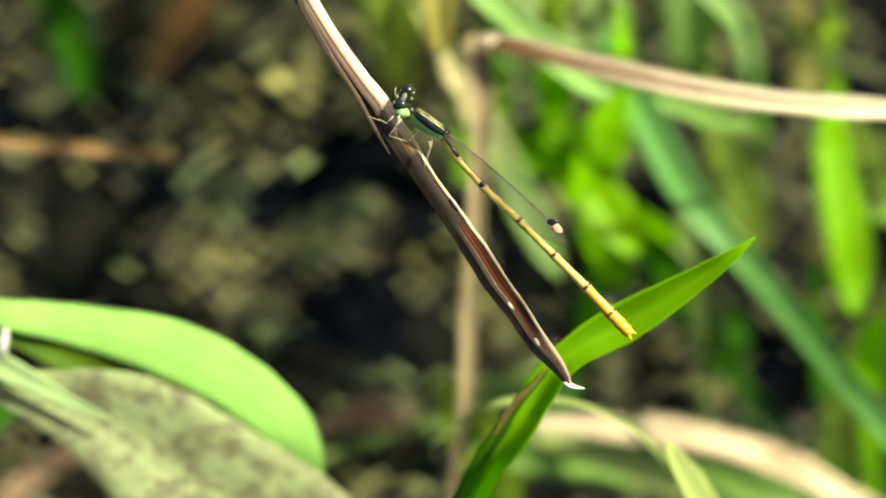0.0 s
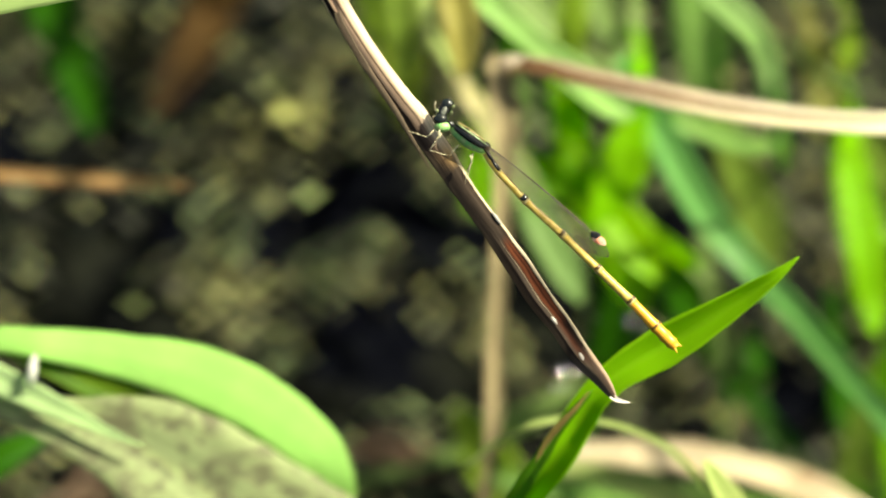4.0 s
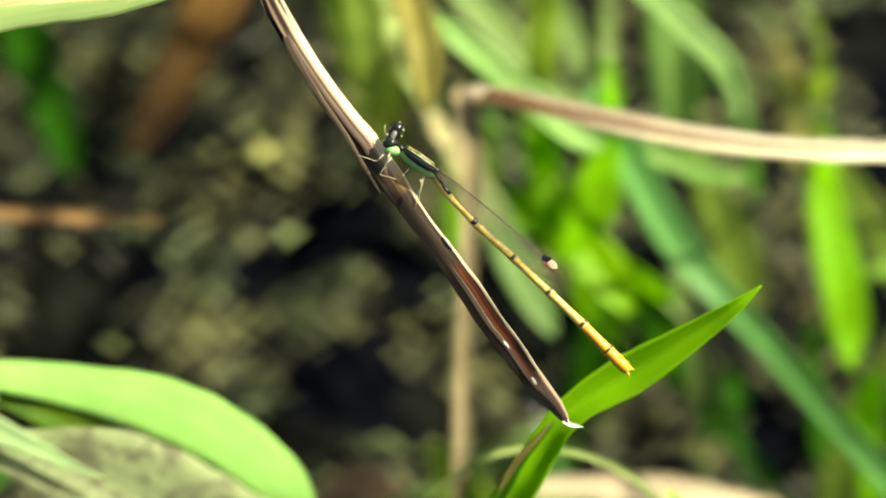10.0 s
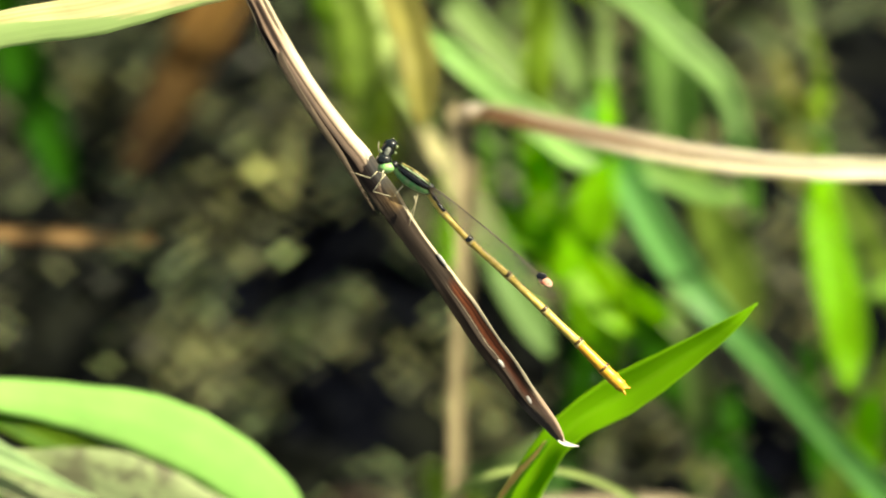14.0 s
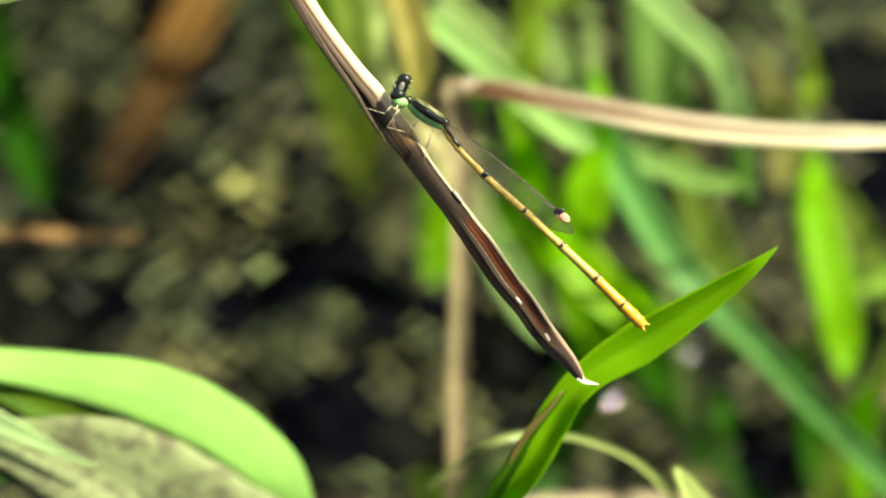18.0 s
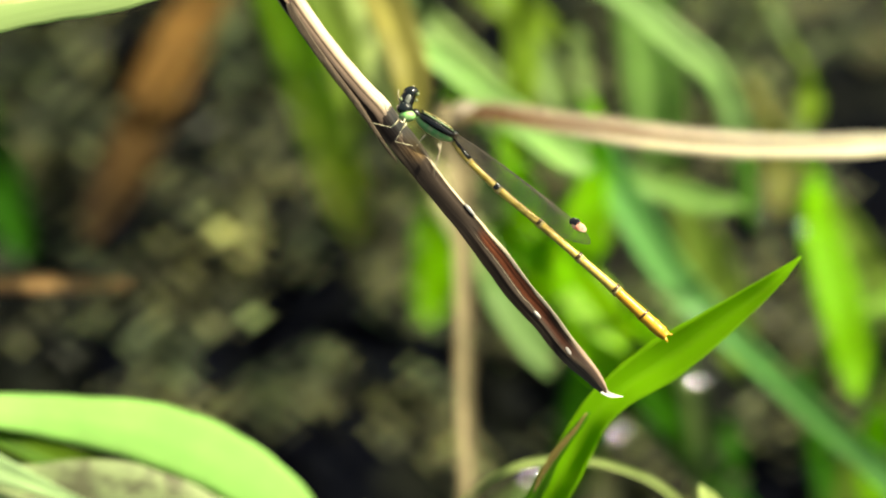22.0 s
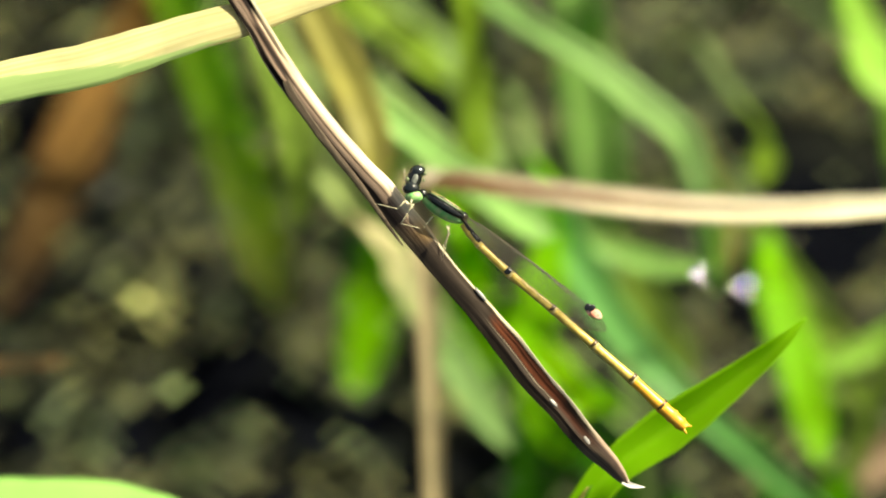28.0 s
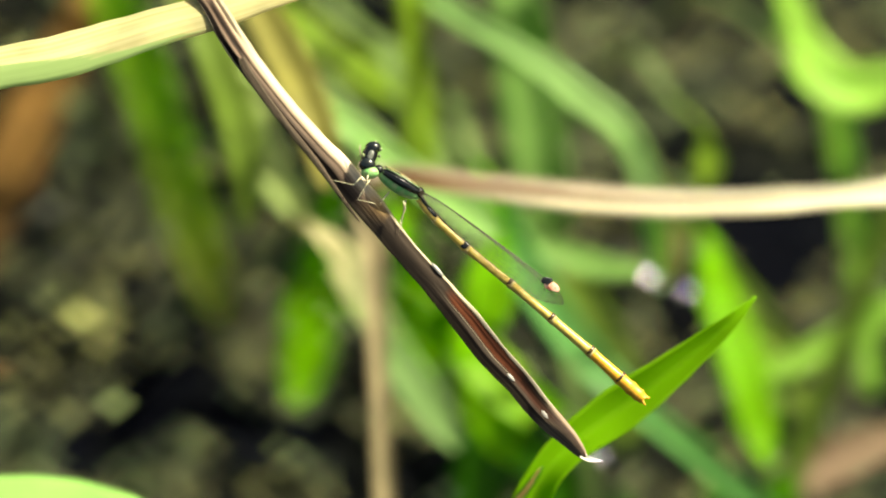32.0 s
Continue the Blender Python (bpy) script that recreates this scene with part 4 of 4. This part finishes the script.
SHEATH = perch_material("withered_sheath", [(0.35, [(0.1, (0.17, 0.14, 0.095)), (0.5, (0.07, 0.052, 0.038)), (0.75, (0.04, 0.03, 0.022)), (0.88, (0.10, 0.078, 0.055))]),
                                            (1.1, [(0.1, (0.10, 0.085, 0.055)), (0.5, (0.07, 0.055, 0.04)), (0.9, (0.12, 0.09, 0.065))])])
PERCH_LINE = [(-18.6, 30.6, 1.45), (-16.6, 26.4, 1.45), (-14.6, 22.2, 1.45), (-12.54, 18.28, 1.45), (-11.54, 16.21, 1.7), (-10.36, 14.14, 1.68), (-9.02, 12.06, 1.55), (-7.59, 9.99, 1.62), (-6.03, 7.92, 1.74), (-5.08, 6.76, 1.83), (-4.25, 5.43, 1.85), (-3.21, 3.98, 1.88), (-2.26, 2.53, 1.76), (-1.43, 1.29, 1.65), (-0.23, -0.37, 1.6), (0.73, -1.62, 1.64), (1.6, -2.86, 1.73), (2.76, -4.52, 1.9), (4.1, -6.59, 1.9), (5.72, -8.66, 1.7), (6.84, -10.32, 1.61), (7.83, -11.57, 1.47), (8.73, -12.6, 1.2), (9.33, -13.43, 0.85), (9.74, -14.05, 0.45)]


def perch():
    far = [(-60, 84, 60, 2.5), (-46, 74, 22, 2.2), (-32, 56, 4, 1.9), (-23, 40, 0, 1.6), (-18.6, 30.6, 0, 1.45)]
    line, widths = to_ground(far, "side")
    ob = thing("withered_perch_leaf", line[0], "withered brown rolled grass leaf with cream edge and reddish inside", "withered leaf")
    rows = smooth_path([(*p, w) for p, w in zip(line, widths)], 8)
    part("leaf_base", ribbon("leaf_base", [Vector(r[:3]) for r in rows], [r[3] for r in rows], STALK, ob.location, 0.4, 0.2), ob)

    def step(a, b, s):
        k = min(1, max(0, (s - a) / (b - a)))
        return k * k * (3 - 2 * k)

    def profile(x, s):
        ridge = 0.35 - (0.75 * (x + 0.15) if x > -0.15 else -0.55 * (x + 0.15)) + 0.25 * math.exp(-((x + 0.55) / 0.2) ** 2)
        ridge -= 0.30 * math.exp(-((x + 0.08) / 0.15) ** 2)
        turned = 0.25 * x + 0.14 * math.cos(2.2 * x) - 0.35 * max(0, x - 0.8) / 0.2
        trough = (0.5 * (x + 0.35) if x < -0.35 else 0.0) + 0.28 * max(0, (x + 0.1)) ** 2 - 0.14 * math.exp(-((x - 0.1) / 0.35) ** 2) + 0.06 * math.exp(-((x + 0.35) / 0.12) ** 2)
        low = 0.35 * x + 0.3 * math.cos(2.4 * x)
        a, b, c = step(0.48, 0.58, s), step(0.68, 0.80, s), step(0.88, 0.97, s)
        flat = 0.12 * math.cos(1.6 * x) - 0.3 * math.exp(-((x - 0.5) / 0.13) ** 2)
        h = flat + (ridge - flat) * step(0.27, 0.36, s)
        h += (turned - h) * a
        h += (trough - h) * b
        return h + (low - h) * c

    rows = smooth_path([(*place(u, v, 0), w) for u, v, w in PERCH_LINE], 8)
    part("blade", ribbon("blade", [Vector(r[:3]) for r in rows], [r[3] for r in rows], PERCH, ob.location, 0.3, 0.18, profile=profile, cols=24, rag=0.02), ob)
    strip = [(-10.95, 14.45, 0.42), (-10.72, 13.75, 0.6), (-10.3, 12.95, 0.56), (-9.1, 10.95, 0.52), (-7.95, 9.2, 0.5), (-6.65, 7.3, 0.45), (-5.75, 5.8, 0.35), (-4.8, 4.2, 0.25), (-4.0, 2.9, 0.08)]
    rows = smooth_path([(*place(u, v, -0.38), w) for u, v, w in strip], 8)
    part("sheath", ribbon("sheath", [Vector(r[:3]) for r in rows], [max(0.05, r[3]) for r in rows], SHEATH, ob.location, -0.4, 0.1, cols=8, rag=0.04), ob, "pale papery strip of sheath")
    tip = [(9.5, -13.85, 0.0, 0.42), (9.9, -14.15, -0.1, 0.36), (10.35, -14.28, -0.1, 0.26), (10.95, -14.38, 0.0, 0.03)]
    rows = smooth_path([(*place(u, v, d), w) for u, v, d, w in tip], 6)
    part("tip", ribbon("tip", [Vector(r[:3]) for r in rows], [max(0.04, r[3]) for r in rows], plain("bleached_tip", (0.85, 0.82, 0.78), 0.35, second=(0.7, 0.62, 0.55)), ob.location, 0.3, 0.08), ob, "bleached papery tip")
    part("torn_edge", blob("torn_edge", place(0.95, -0.72, -0.24), [(RIGHT * 0.6 - UP * 0.8) * 0.00062, (RIGHT * 0.8 + UP * 0.6) * 0.00013, -AHEAD * 0.00008], FLECK, ob.location, rings=8, sides=10), ob, "bright torn edge")
    for u, v, w in ((7.45, -11.1, 0.44), (5.25, -8.3, 0.28)):
        axes = [(RIGHT * 0.62 - UP * 0.78) * 0.0004 * w / 0.3, (RIGHT * 0.78 + UP * 0.62) * 0.00014 * w / 0.3, -AHEAD * 0.00008]
        part("fleck", blob("fleck", place(u, v, -0.02), axes, FLECK, ob.location, rings=6, sides=10), ob, "pale bare fleck")
    return ob


FLECK = plain("pale_fleck", (0.50, 0.47, 0.43), 0.4)
perch()

# ---- the damselfly ----
BLACK = plain("black_chitin", (0.010, 0.011, 0.011), 0.2, bump=0.5, scale=4200, coat=0.6)
EYE_BLACK = plain("glossy_eye", (0.012, 0.016, 0.014), 0.16, bump=0.15, scale=9000, coat=1.0)
SILVER = plain("silvery_chitin", (0.22, 0.23, 0.20), 0.3, bump=0.4, scale=6000, second=(0.10, 0.11, 0.09))
GREEN = plain("green_chitin", (0.19, 0.52, 0.15), 0.38, bump=0.6, scale=2600, second=(0.42, 0.56, 0.24))
LIME = plain("yellow_green_chitin", (0.30, 0.36, 0.16), 0.35, scale=9000, second=(0.10, 0.12, 0.06))
YELLOW = plain("yellow_chitin", (0.74, 0.55, 0.13), 0.36, bump=0.3, scale=2500, second=(0.56, 0.39, 0.07))
ORANGE = plain("orange_chitin", (0.84, 0.46, 0.05), 0.36, bump=0.15, scale=2500, second=(0.80, 0.38, 0.03))
PALE_RING = plain("pale_joint", (0.70, 0.56, 0.24), 0.4)
UMBER = plain("dark_brown_chitin", (0.10, 0.06, 0.02), 0.35)
LEG = plain("pale_leg", (0.70, 0.66, 0.46), 0.4, scale=2500, second=(0.34, 0.28, 0.16))
SPOT = plain("coral_wing_spot", (0.78, 0.20, 0.10), 0.45, scale=5000, second=(0.8, 0.55, 0.42))
VEIN = plain("wing_vein", (0.06, 0.042, 0.022), 0.4)
GOLD = plain("olive_gold_chitin", (0.34, 0.29, 0.10), 0.35, bump=0.4, scale=3600, second=(0.018, 0.018, 0.01))
LINE = plain("bright_green_line", (0.48, 0.66, 0.34), 0.35)


def membrane():
    m, n, l = shader("wing_membrane")
    clear = n.new("ShaderNodeBsdfTransparent")
    shine = node(n, "BsdfGlossy", Roughness=0.18)
    shine.inputs[0].default_value = (0.9, 0.85, 0.7, 1)
    milk = n.new("ShaderNodeBsdfTranslucent")
    milk.inputs[0].default_value = (0.42, 0.36, 0.20, 1)
    a, b = n.new("ShaderNodeMixShader"), n.new("ShaderNodeMixShader")
    a.inputs[0].default_value, b.inputs[0].default_value = 0.02, 0.02
    out = n.new("ShaderNodeOutputMaterial")
    l.new(clear.outputs[0], a.inputs[1]), l.new(shine.outputs[0], a.inputs[2])
    l.new(a.outputs[0], b.inputs[1]), l.new(milk.outputs[0], b.inputs[2])
    l.new(b.outputs[0], out.inputs[0])
    return m


MEMBRANE = membrane()


def damselfly():
    base = place(-2.0, 4.6, -1.2)
    ob = thing("damselfly", base, "slender damselfly with striped green thorax and yellow abdomen on withered leaf", "damselfly")

    def P(u, v, d=-0.85):
        return place(u, v, d)

    along = (RIGHT * 0.82 - UP * 0.57).normalized()
    back = (RIGHT * 0.57 + UP * 0.82).normalized()
    near = -AHEAD
    # head: wide, seen from above and behind, with an eye at each end
    head = part("head", blob("head", P(-3.05, 7.18), [(RIGHT * 0.9 - UP * 0.3) * 0.00056, near * 0.00046, (UP * 0.90 + RIGHT * 0.40) * 0.00080], BLACK, base), ob, "glossy black head with pale green spots")
    part("eye", blob("eye", P(-2.76, 7.70), [RIGHT * 0.00055, near * 0.00050, UP * 0.00044], EYE_BLACK, base), head, "round dark eye")
    part("eye", blob("eye", P(-3.26, 6.60, -1.0), [RIGHT * 0.00060, near * 0.00055, UP * 0.00048], EYE_BLACK, base), head, "round dark eye")
    part("brow", blob("brow", P(-3.02, 7.16, -1.22), [(RIGHT * 0.9 - UP * 0.3) * 0.00022, near * 0.00014, (UP * 0.9 + RIGHT * 0.4) * 0.00042], SILVER, base), head, "silvery band between the eyes")
    for u, v, r, d in ((-2.30, 7.52, 0.11, -1.30), (-2.42, 7.08, 0.10, -1.30), (-3.50, 7.20, 0.12, -1.20), (-3.62, 6.80, 0.10, -1.2)):
        part("spot", blob("spot", P(u, v, d), [RIGHT * r * 0.001, near * 0.0001, UP * r * 0.0012], LIME, base, rings=6, sides=10), head, "pale green spot")
    for a, c in (((-3.62, 7.2), (-3.62, 7.95)), ((-2.62, 7.95), (-2.5, 8.2))):
        part("antenna", tube("antenna", [P(*a), P((a[0] + c[0]) / 2 - 0.05, (a[1] + c[1]) / 2), P(*c)], [0.05, 0.04, 0.02], LEG, base, 6), head, "thin pale antenna")
    part("face", blob("face", P(-3.10, 6.02, -1.0), [RIGHT * 0.00062, near * 0.0005, UP * 0.00042], GREEN, base), head, "pale green face")
    part("collar", blob("collar", P(-2.5, 6.2), [along * 0.00034, near * 0.0004, back * 0.00034], BLACK, base), ob, "narrow dark collar")
    # thorax: green flank, black stripe, pale line and dark back
    mid = P(-1.2, 5.15)
    thorax = part("thorax", blob("thorax", mid, [back * 0.00062, near * 0.00058, along * 0.00162], GREEN, base, rings=18, sides=20), ob, "green thorax with black and yellow-green stripes")
    part("stripe", blob("stripe", mid + back * 0.00018 + near * 0.00022, [back * 0.00044, near * 0.00060, along * 0.00152], BLACK, base), thorax, "broad black stripe")
    part("stripe", blob("stripe", mid + back * 0.00042 + near * 0.00046, [back * 0.00006, near * 0.00044, along * 0.00138], LINE, base), thorax, "narrow bright green stripe")
    part("stripe", blob("stripe", mid + back * 0.00054 + near * 0.00006, [back * 0.00017, near * 0.00050, along * 0.00130], GOLD, base, bend=lambda p: p * (1 + 0.15 * math.sin(p.dot(along) * 9000))), thorax, "dark olive-gold back")
    part("wing_base", blob("wing_base", P(0.1, 4.55), [back * 0.00038, near * 0.0004, along * 0.0004], BLACK, base), ob, "dark wing base")
    # abdomen
    joints = [(0.12, 4.1), (0.45, 3.5), (1.05, 2.7), (3.05, 0.6), (5.85, -1.95), (8.48, -4.47), (10.95, -6.85), (12.8, -8.75), (13.45, -9.4), (13.95, -9.9), (14.25, -10.2)]
    wide = [0.27, 0.26, 0.25, 0.28, 0.28, 0.30, 0.36, 0.44, 0.47, 0.45, 0.35]
    for i in range(10):
        a, b = P(*joints[i]), P(*joints[i + 1])
        n = 9
        line = [a.lerp(b, k / (n - 1)) for k in range(n)]
        r = [(wide[i] + (wide[i + 1] - wide[i]) * k / (n - 1)) * (1 + 0.12 * (k in (0, n - 1)) - 0.05 * math.sin(math.pi * k / (n - 1))) for k in range(n)]
        seg = part("abdomen_segment", tube("abdomen_segment", line, r, YELLOW if i < 2 else (ORANGE if i > 5 else YELLOW), base, 12), ob)
        if i < 7:
            start = 0.0 if i < 2 else (0.93 if i > 2 else 0.86)
            band = [a.lerp(b, start + (1.0 - start) * k / 3) for k in range(4)]
            lift = back * (0.00011 if i < 2 else 0.00005) + near * (0.0001 if i < 2 else 0.00004)
            part("dark_band", tube("dark_band", [p + lift for p in band], [r[-1] * (0.64 if i < 2 else 0.98)] * 4, BLACK if i < 3 else UMBER, base, 12), seg, "black ring")
        if 1 < i < 7:
            part("pale_ring", tube("pale_ring", [a, a.lerp(b, 0.02), a.lerp(b, 0.045)], [r[0] * 1.03, r[0] * 1.04, r[0] * 0.98], PALE_RING, base, 12), seg, "pale joint ring")
        if i == 2:
            part("back_line", tube("back_line", [p + back * 0.00014 + near * 0.00002 for p in line[:3 if i > 2 else 9]], [0.11] * (3 if i > 2 else 9), BLACK, base, 6), seg, "thin dark line along the back")
    for s in (0.13, -0.13):
        a = P(14.2, -10.15) + back * s * 0.001
        part("tail_clasper", tube("tail_clasper", [a, a + along * 0.00022 + back * s * 0.0008, a + along * 0.0004 + back * s * 0.0014], [0.12, 0.09, 0.03], ORANGE, base, 7), ob)
    # legs: thigh, shin and foot on the perch
    for pts in ([(-3.75, 5.75, -1.25), (-4.25, 5.25, -1.15), (-4.75, 5.42, -0.95), (-5.71, 5.72, -0.75)],
                [(-3.30, 5.80, -1.5), (-3.45, 5.30, -1.55), (-3.60, 4.83, -1.2), (-3.75, 4.60, -0.8)],
                [(-3.15, 5.55, -1.2), (-3.6, 4.95, -1.15), (-4.05, 4.28, -0.95), (-2.80, 3.93, -0.8)],
                [(-1.9, 4.7, -0.8), (-2.2, 4.35, -0.7), (-2.45, 4.05, -0.6), (-2.6, 3.8, -0.5)],
                [(-1.05, 3.95, -1.4), (-0.92, 3.43, -1.4), (-1.27, 2.76, -1.0), (-1.39, 1.8, -0.6)],
                [(-0.8, 4.1, -0.8), (-1.0, 3.3, -0.7), (-1.15, 2.6, -0.55), (-1.2, 2.2, -0.5)]):
        a, b, c, e = [place(*p) for p in pts]
        leg = part("leg", tube("leg", [a, a.lerp(b, 0.5), b], [0.066, 0.055, 0.044], LEG, base, 7), ob, "thin pale leg")
        part("shin", tube("shin", [b, b.lerp(c, 0.5), c], [0.040, 0.034, 0.030], LEG, base, 6), leg)
        part("foot", tube("foot", [c, c.lerp(e, 0.5), e], [0.032, 0.028, 0.018], LEG, base, 6), leg)
    # wings folded together along the back
    for k, (lift, d) in enumerate(((0.0, -1.35), (0.08, -1.25), (0.14, -1.12), (0.24, -1.0))):
        span = [(0.0, 0.18, -0.1), (0.12, 0.42, -0.36), (0.3, 0.56, -0.66), (0.5, 0.66, -0.80), (0.7, 0.70, -0.84), (0.85, 0.66, -0.76), (0.94, 0.52, -0.48), (0.985, 0.26, -0.18), (1.0, 0.05, -0.03)]
        root, tipp = P(0.1, 4.45 + lift * 0.3, d), P(9.2 - 0.22 * k, -3.55 + lift, d)
        axis = tipp - root
        perp = (back - axis.normalized() * back.dot(axis.normalized())).normalized()
        rows = smooth_path(span, 4)
        verts = []
        for s, hi, lo in rows:
            c = root + axis * s
            verts += [c + perp * hi * 0.0009 - base, c + perp * lo * 0.0009 - base]
        faces = [(2 * i, 2 * i + 1, 2 * i + 3, 2 * i + 2) for i in range(len(rows) - 1)]
        wing = part("wing", mesh("wing", verts, faces, MEMBRANE, smooth=False), ob, "clear veined wing folded along the back")
        top = [Vector(verts[2 * i]) + base for i in range(len(rows))]
        low = [Vector(verts[2 * i + 1]) + base for i in range(len(rows))]
        nv = len(rows)
        def across(q, f):
            return top[q].lerp(low[q], f)

        for f in ((0.0, 0.07, 0.2, 0.34, 0.5, 0.68, 0.86, 1.0) if k == 0 else (0.0, 1.0)):
            part("vein", tube("vein", [across(q, f) for q in range(nv)], [(0.026 if f < 0.1 else 0.018) * (1 - 0.5 * q / nv) for q in range(nv)], VEIN, base, 5), wing)
        # cross veins, in steps that shift from cell row to cell row
        for q in range(2 + k, nv - 3, 3 if k else 1):
            for f, g in (((0.0, 0.2), (0.2, 0.5), (0.5, 1.0)) if k == 0 else ((0.0, 1.0),)):
                e = q + (1 if f == 0.2 and q < nv - 4 else 0)
                part("vein", tube("vein", [across(q, f), across(q, f).lerp(across(e, g), 0.5), across(e, g)], [0.009] * 3, VEIN, base, 4), wing)
        if k < 2:
            c = P(8.62 - 0.25 * k, -2.35 + lift, d - 0.12)
            part("wing_spot", blob("wing_spot", c, [axis.normalized() * 0.00048, perp * 0.00028, near * 0.00004], SPOT, base, rings=8), wing, "coral red spot near the wing tip")
            part("wing_spot", blob("wing_spot", c - axis.normalized() * 0.00045 + perp * 0.0001, [axis.normalized() * 0.00024, perp * 0.00028, near * 0.00004], BLACK, base, rings=8), wing, "black spot near the wing tip")
    return ob, thorax


fly, thorax = damselfly()
cam.data.dof.focus_object = fly

# ---- glints: wet flecks on the weed, and a few bright duckweed leaflets ----
WET = plain("wet_film", (0.012, 0.014, 0.012), 0.07, scale=500)
BRIGHT = plain("bright_duckweed", (0.40, 0.52, 0.17), 0.5, scale=1500, second=(0.20, 0.30, 0.08))
YOLK = plain("yellowing_duckweed", (0.52, 0.54, 0.13), 0.5, scale=1500, second=(0.30, 0.33, 0.08))


def leaflet(name, label, category, u, v, d, r, material, normal, group, bulge=0.22):
    c = place(u, v, d)
    z = normal.normalized()
    a = z.orthogonal().normalized()
    b = z.cross(a)
    ob = new(name, blob(name, c, [a * r * 0.001, b * r * 0.0009, z * r * 0.001 * bulge], material, c, rings=8, sides=12))
    ob.location = c
    return tagged(ob, label, category, group)


for u, v, d, r, m in ((-18.0, 7.8, 123.2, 1.0, YOLK), (-15.4, -0.5, 122, 0.8, BRIGHT), (24.9, -13.0, 114.5, 0.7, BRIGHT)):
    leaflet("duckweed_leaflet", "single bright yellow-green duckweed leaflet", "duckweed", u, v, d, r, m, SUN_FROM - AHEAD, "bright leaflets")
# each film of water lies at its own slant and flashes when the lens comes by the mirror way
for u, v, d, r, bulge, flash in ((30.9, 5.2, 97, 0.20, 0.016, (-36, -19, -316)), (34.3, 3.6, 97, 0.15, 0.017, (-35, -19, -316)), (9.3, -16.7, 95, 0.11, 0.022, (-6, 1, -353)), (15.5, -11.7, 90, 0.11, 0.022, (-6, 0, -353)),
                                 (23.9, -10.3, 89, 0.17, 0.014, (-22, -26.5, -323)), (16.8, -14.4, 90, 0.15, 0.02, (-9, -20, -338)), (8.5, -17.9, 90, 0.17, 0.02, (-10, -20, -338))):
    view = (place(*flash) - place(u, v, d)).normalized()
    leaflet("water_film", "tiny film of water sparkling in the sun", "water film", u, v, d, r, WET, SUN_FROM + view, "water films", bulge)


def sway(leaf, at, rows, level=False):
    """A leaf moves in the breeze: it leans about its foot, so that the point at goes by (right, up) millimetres."""
    m = leaf.matrix_basis.copy()
    lever = place(*at) - m.translation
    turns = []
    for t, du, dv in rows:
        go = (RIGHT * du + UP * dv) * 0.001
        turn = lever.cross(go) / lever.length_squared
        if level:
            side = AHEAD.cross(lever)
            turn = AHEAD * (side.dot(go) / side.length_squared)
        turns.append((t, m @ Matrix.Rotation(turn.length, 4, turn) if turn.length > 1e-7 else m))
    walk(leaf, turns)


def motions():
    sway(LEAVES["perch_side_leaf"], (24.5, -3.8, 6), [(0, 1.1, 2.2), (1, 1.2, 2), (2, 0.7, 0.9), (3, 1.2, 1.5), (6, 0.1, 0), (7, 0.2, 0.1), (9, 0.8, -0.1), (10, 1.5, 0.7), (11, 1.4, 0.5), (12, 1.5, 0.9), (13, 0.9, 0.2), (14, 1.4, 0.7), (17, 1.4, 0.3), (18, 1.4, 0.1), (19, 1.1, 0.1), (20, 1.5, -0.2), (21, 1.5, -0.4), (22, 1.4, -0.6), (23, 1.4, -0.6), (24, 1.2, -0.4), (25, 0.8, -0.3), (28, 1, 1.3), (29, 1.4, 1.4), (30, 0.6, 0.7), (31, 1.1, 1.1), (32, 0.5, 0.9)])
    sway(fly, (14, -10, -1), [(0, 0, 0), (14, 0, 0), (20, 0, -0.15), (22, 0, -0.25), (24, -0.1, -0.5), (28, -0.4, -0.45), (29, -0.45, -0.45), (32, -0.25, -0.4)], True)
    sway(LEAVES["toplefstraw"], (-34, 14, 6), [(0, 0, 4), (6, 0, 4.3), (8, 0, 4.3), (9, 0, 3.9), (10, 0, 4), (13, 0, 3.6), (14, 0, 3.7), (17, 0, 2), (19, 0, 1.2), (20, 0, 0.8), (22, 0, 1.2), (23, 0, 1.0), (25, 0, 0.2), (28, 0, 2.2), (29, 0, 1.5), (30, 0, -0.2), (31, 0, -0.3), (32, 0, 0.2)], True)
    sway(LEAVES["arching_grass_leaf"], (-25, -13, 36), [(0, 0, 0.1), (6, 0, 0), (12, 0, 0.1), (18, 0, 0.4), (23, 0, 0.4), (25, 0, 0.6), (28, 0, 2.1), (29, 0, 1.9), (30, 0, 1.3), (31, 0, 1.8), (32, 0, 1.4)], True)


motions()
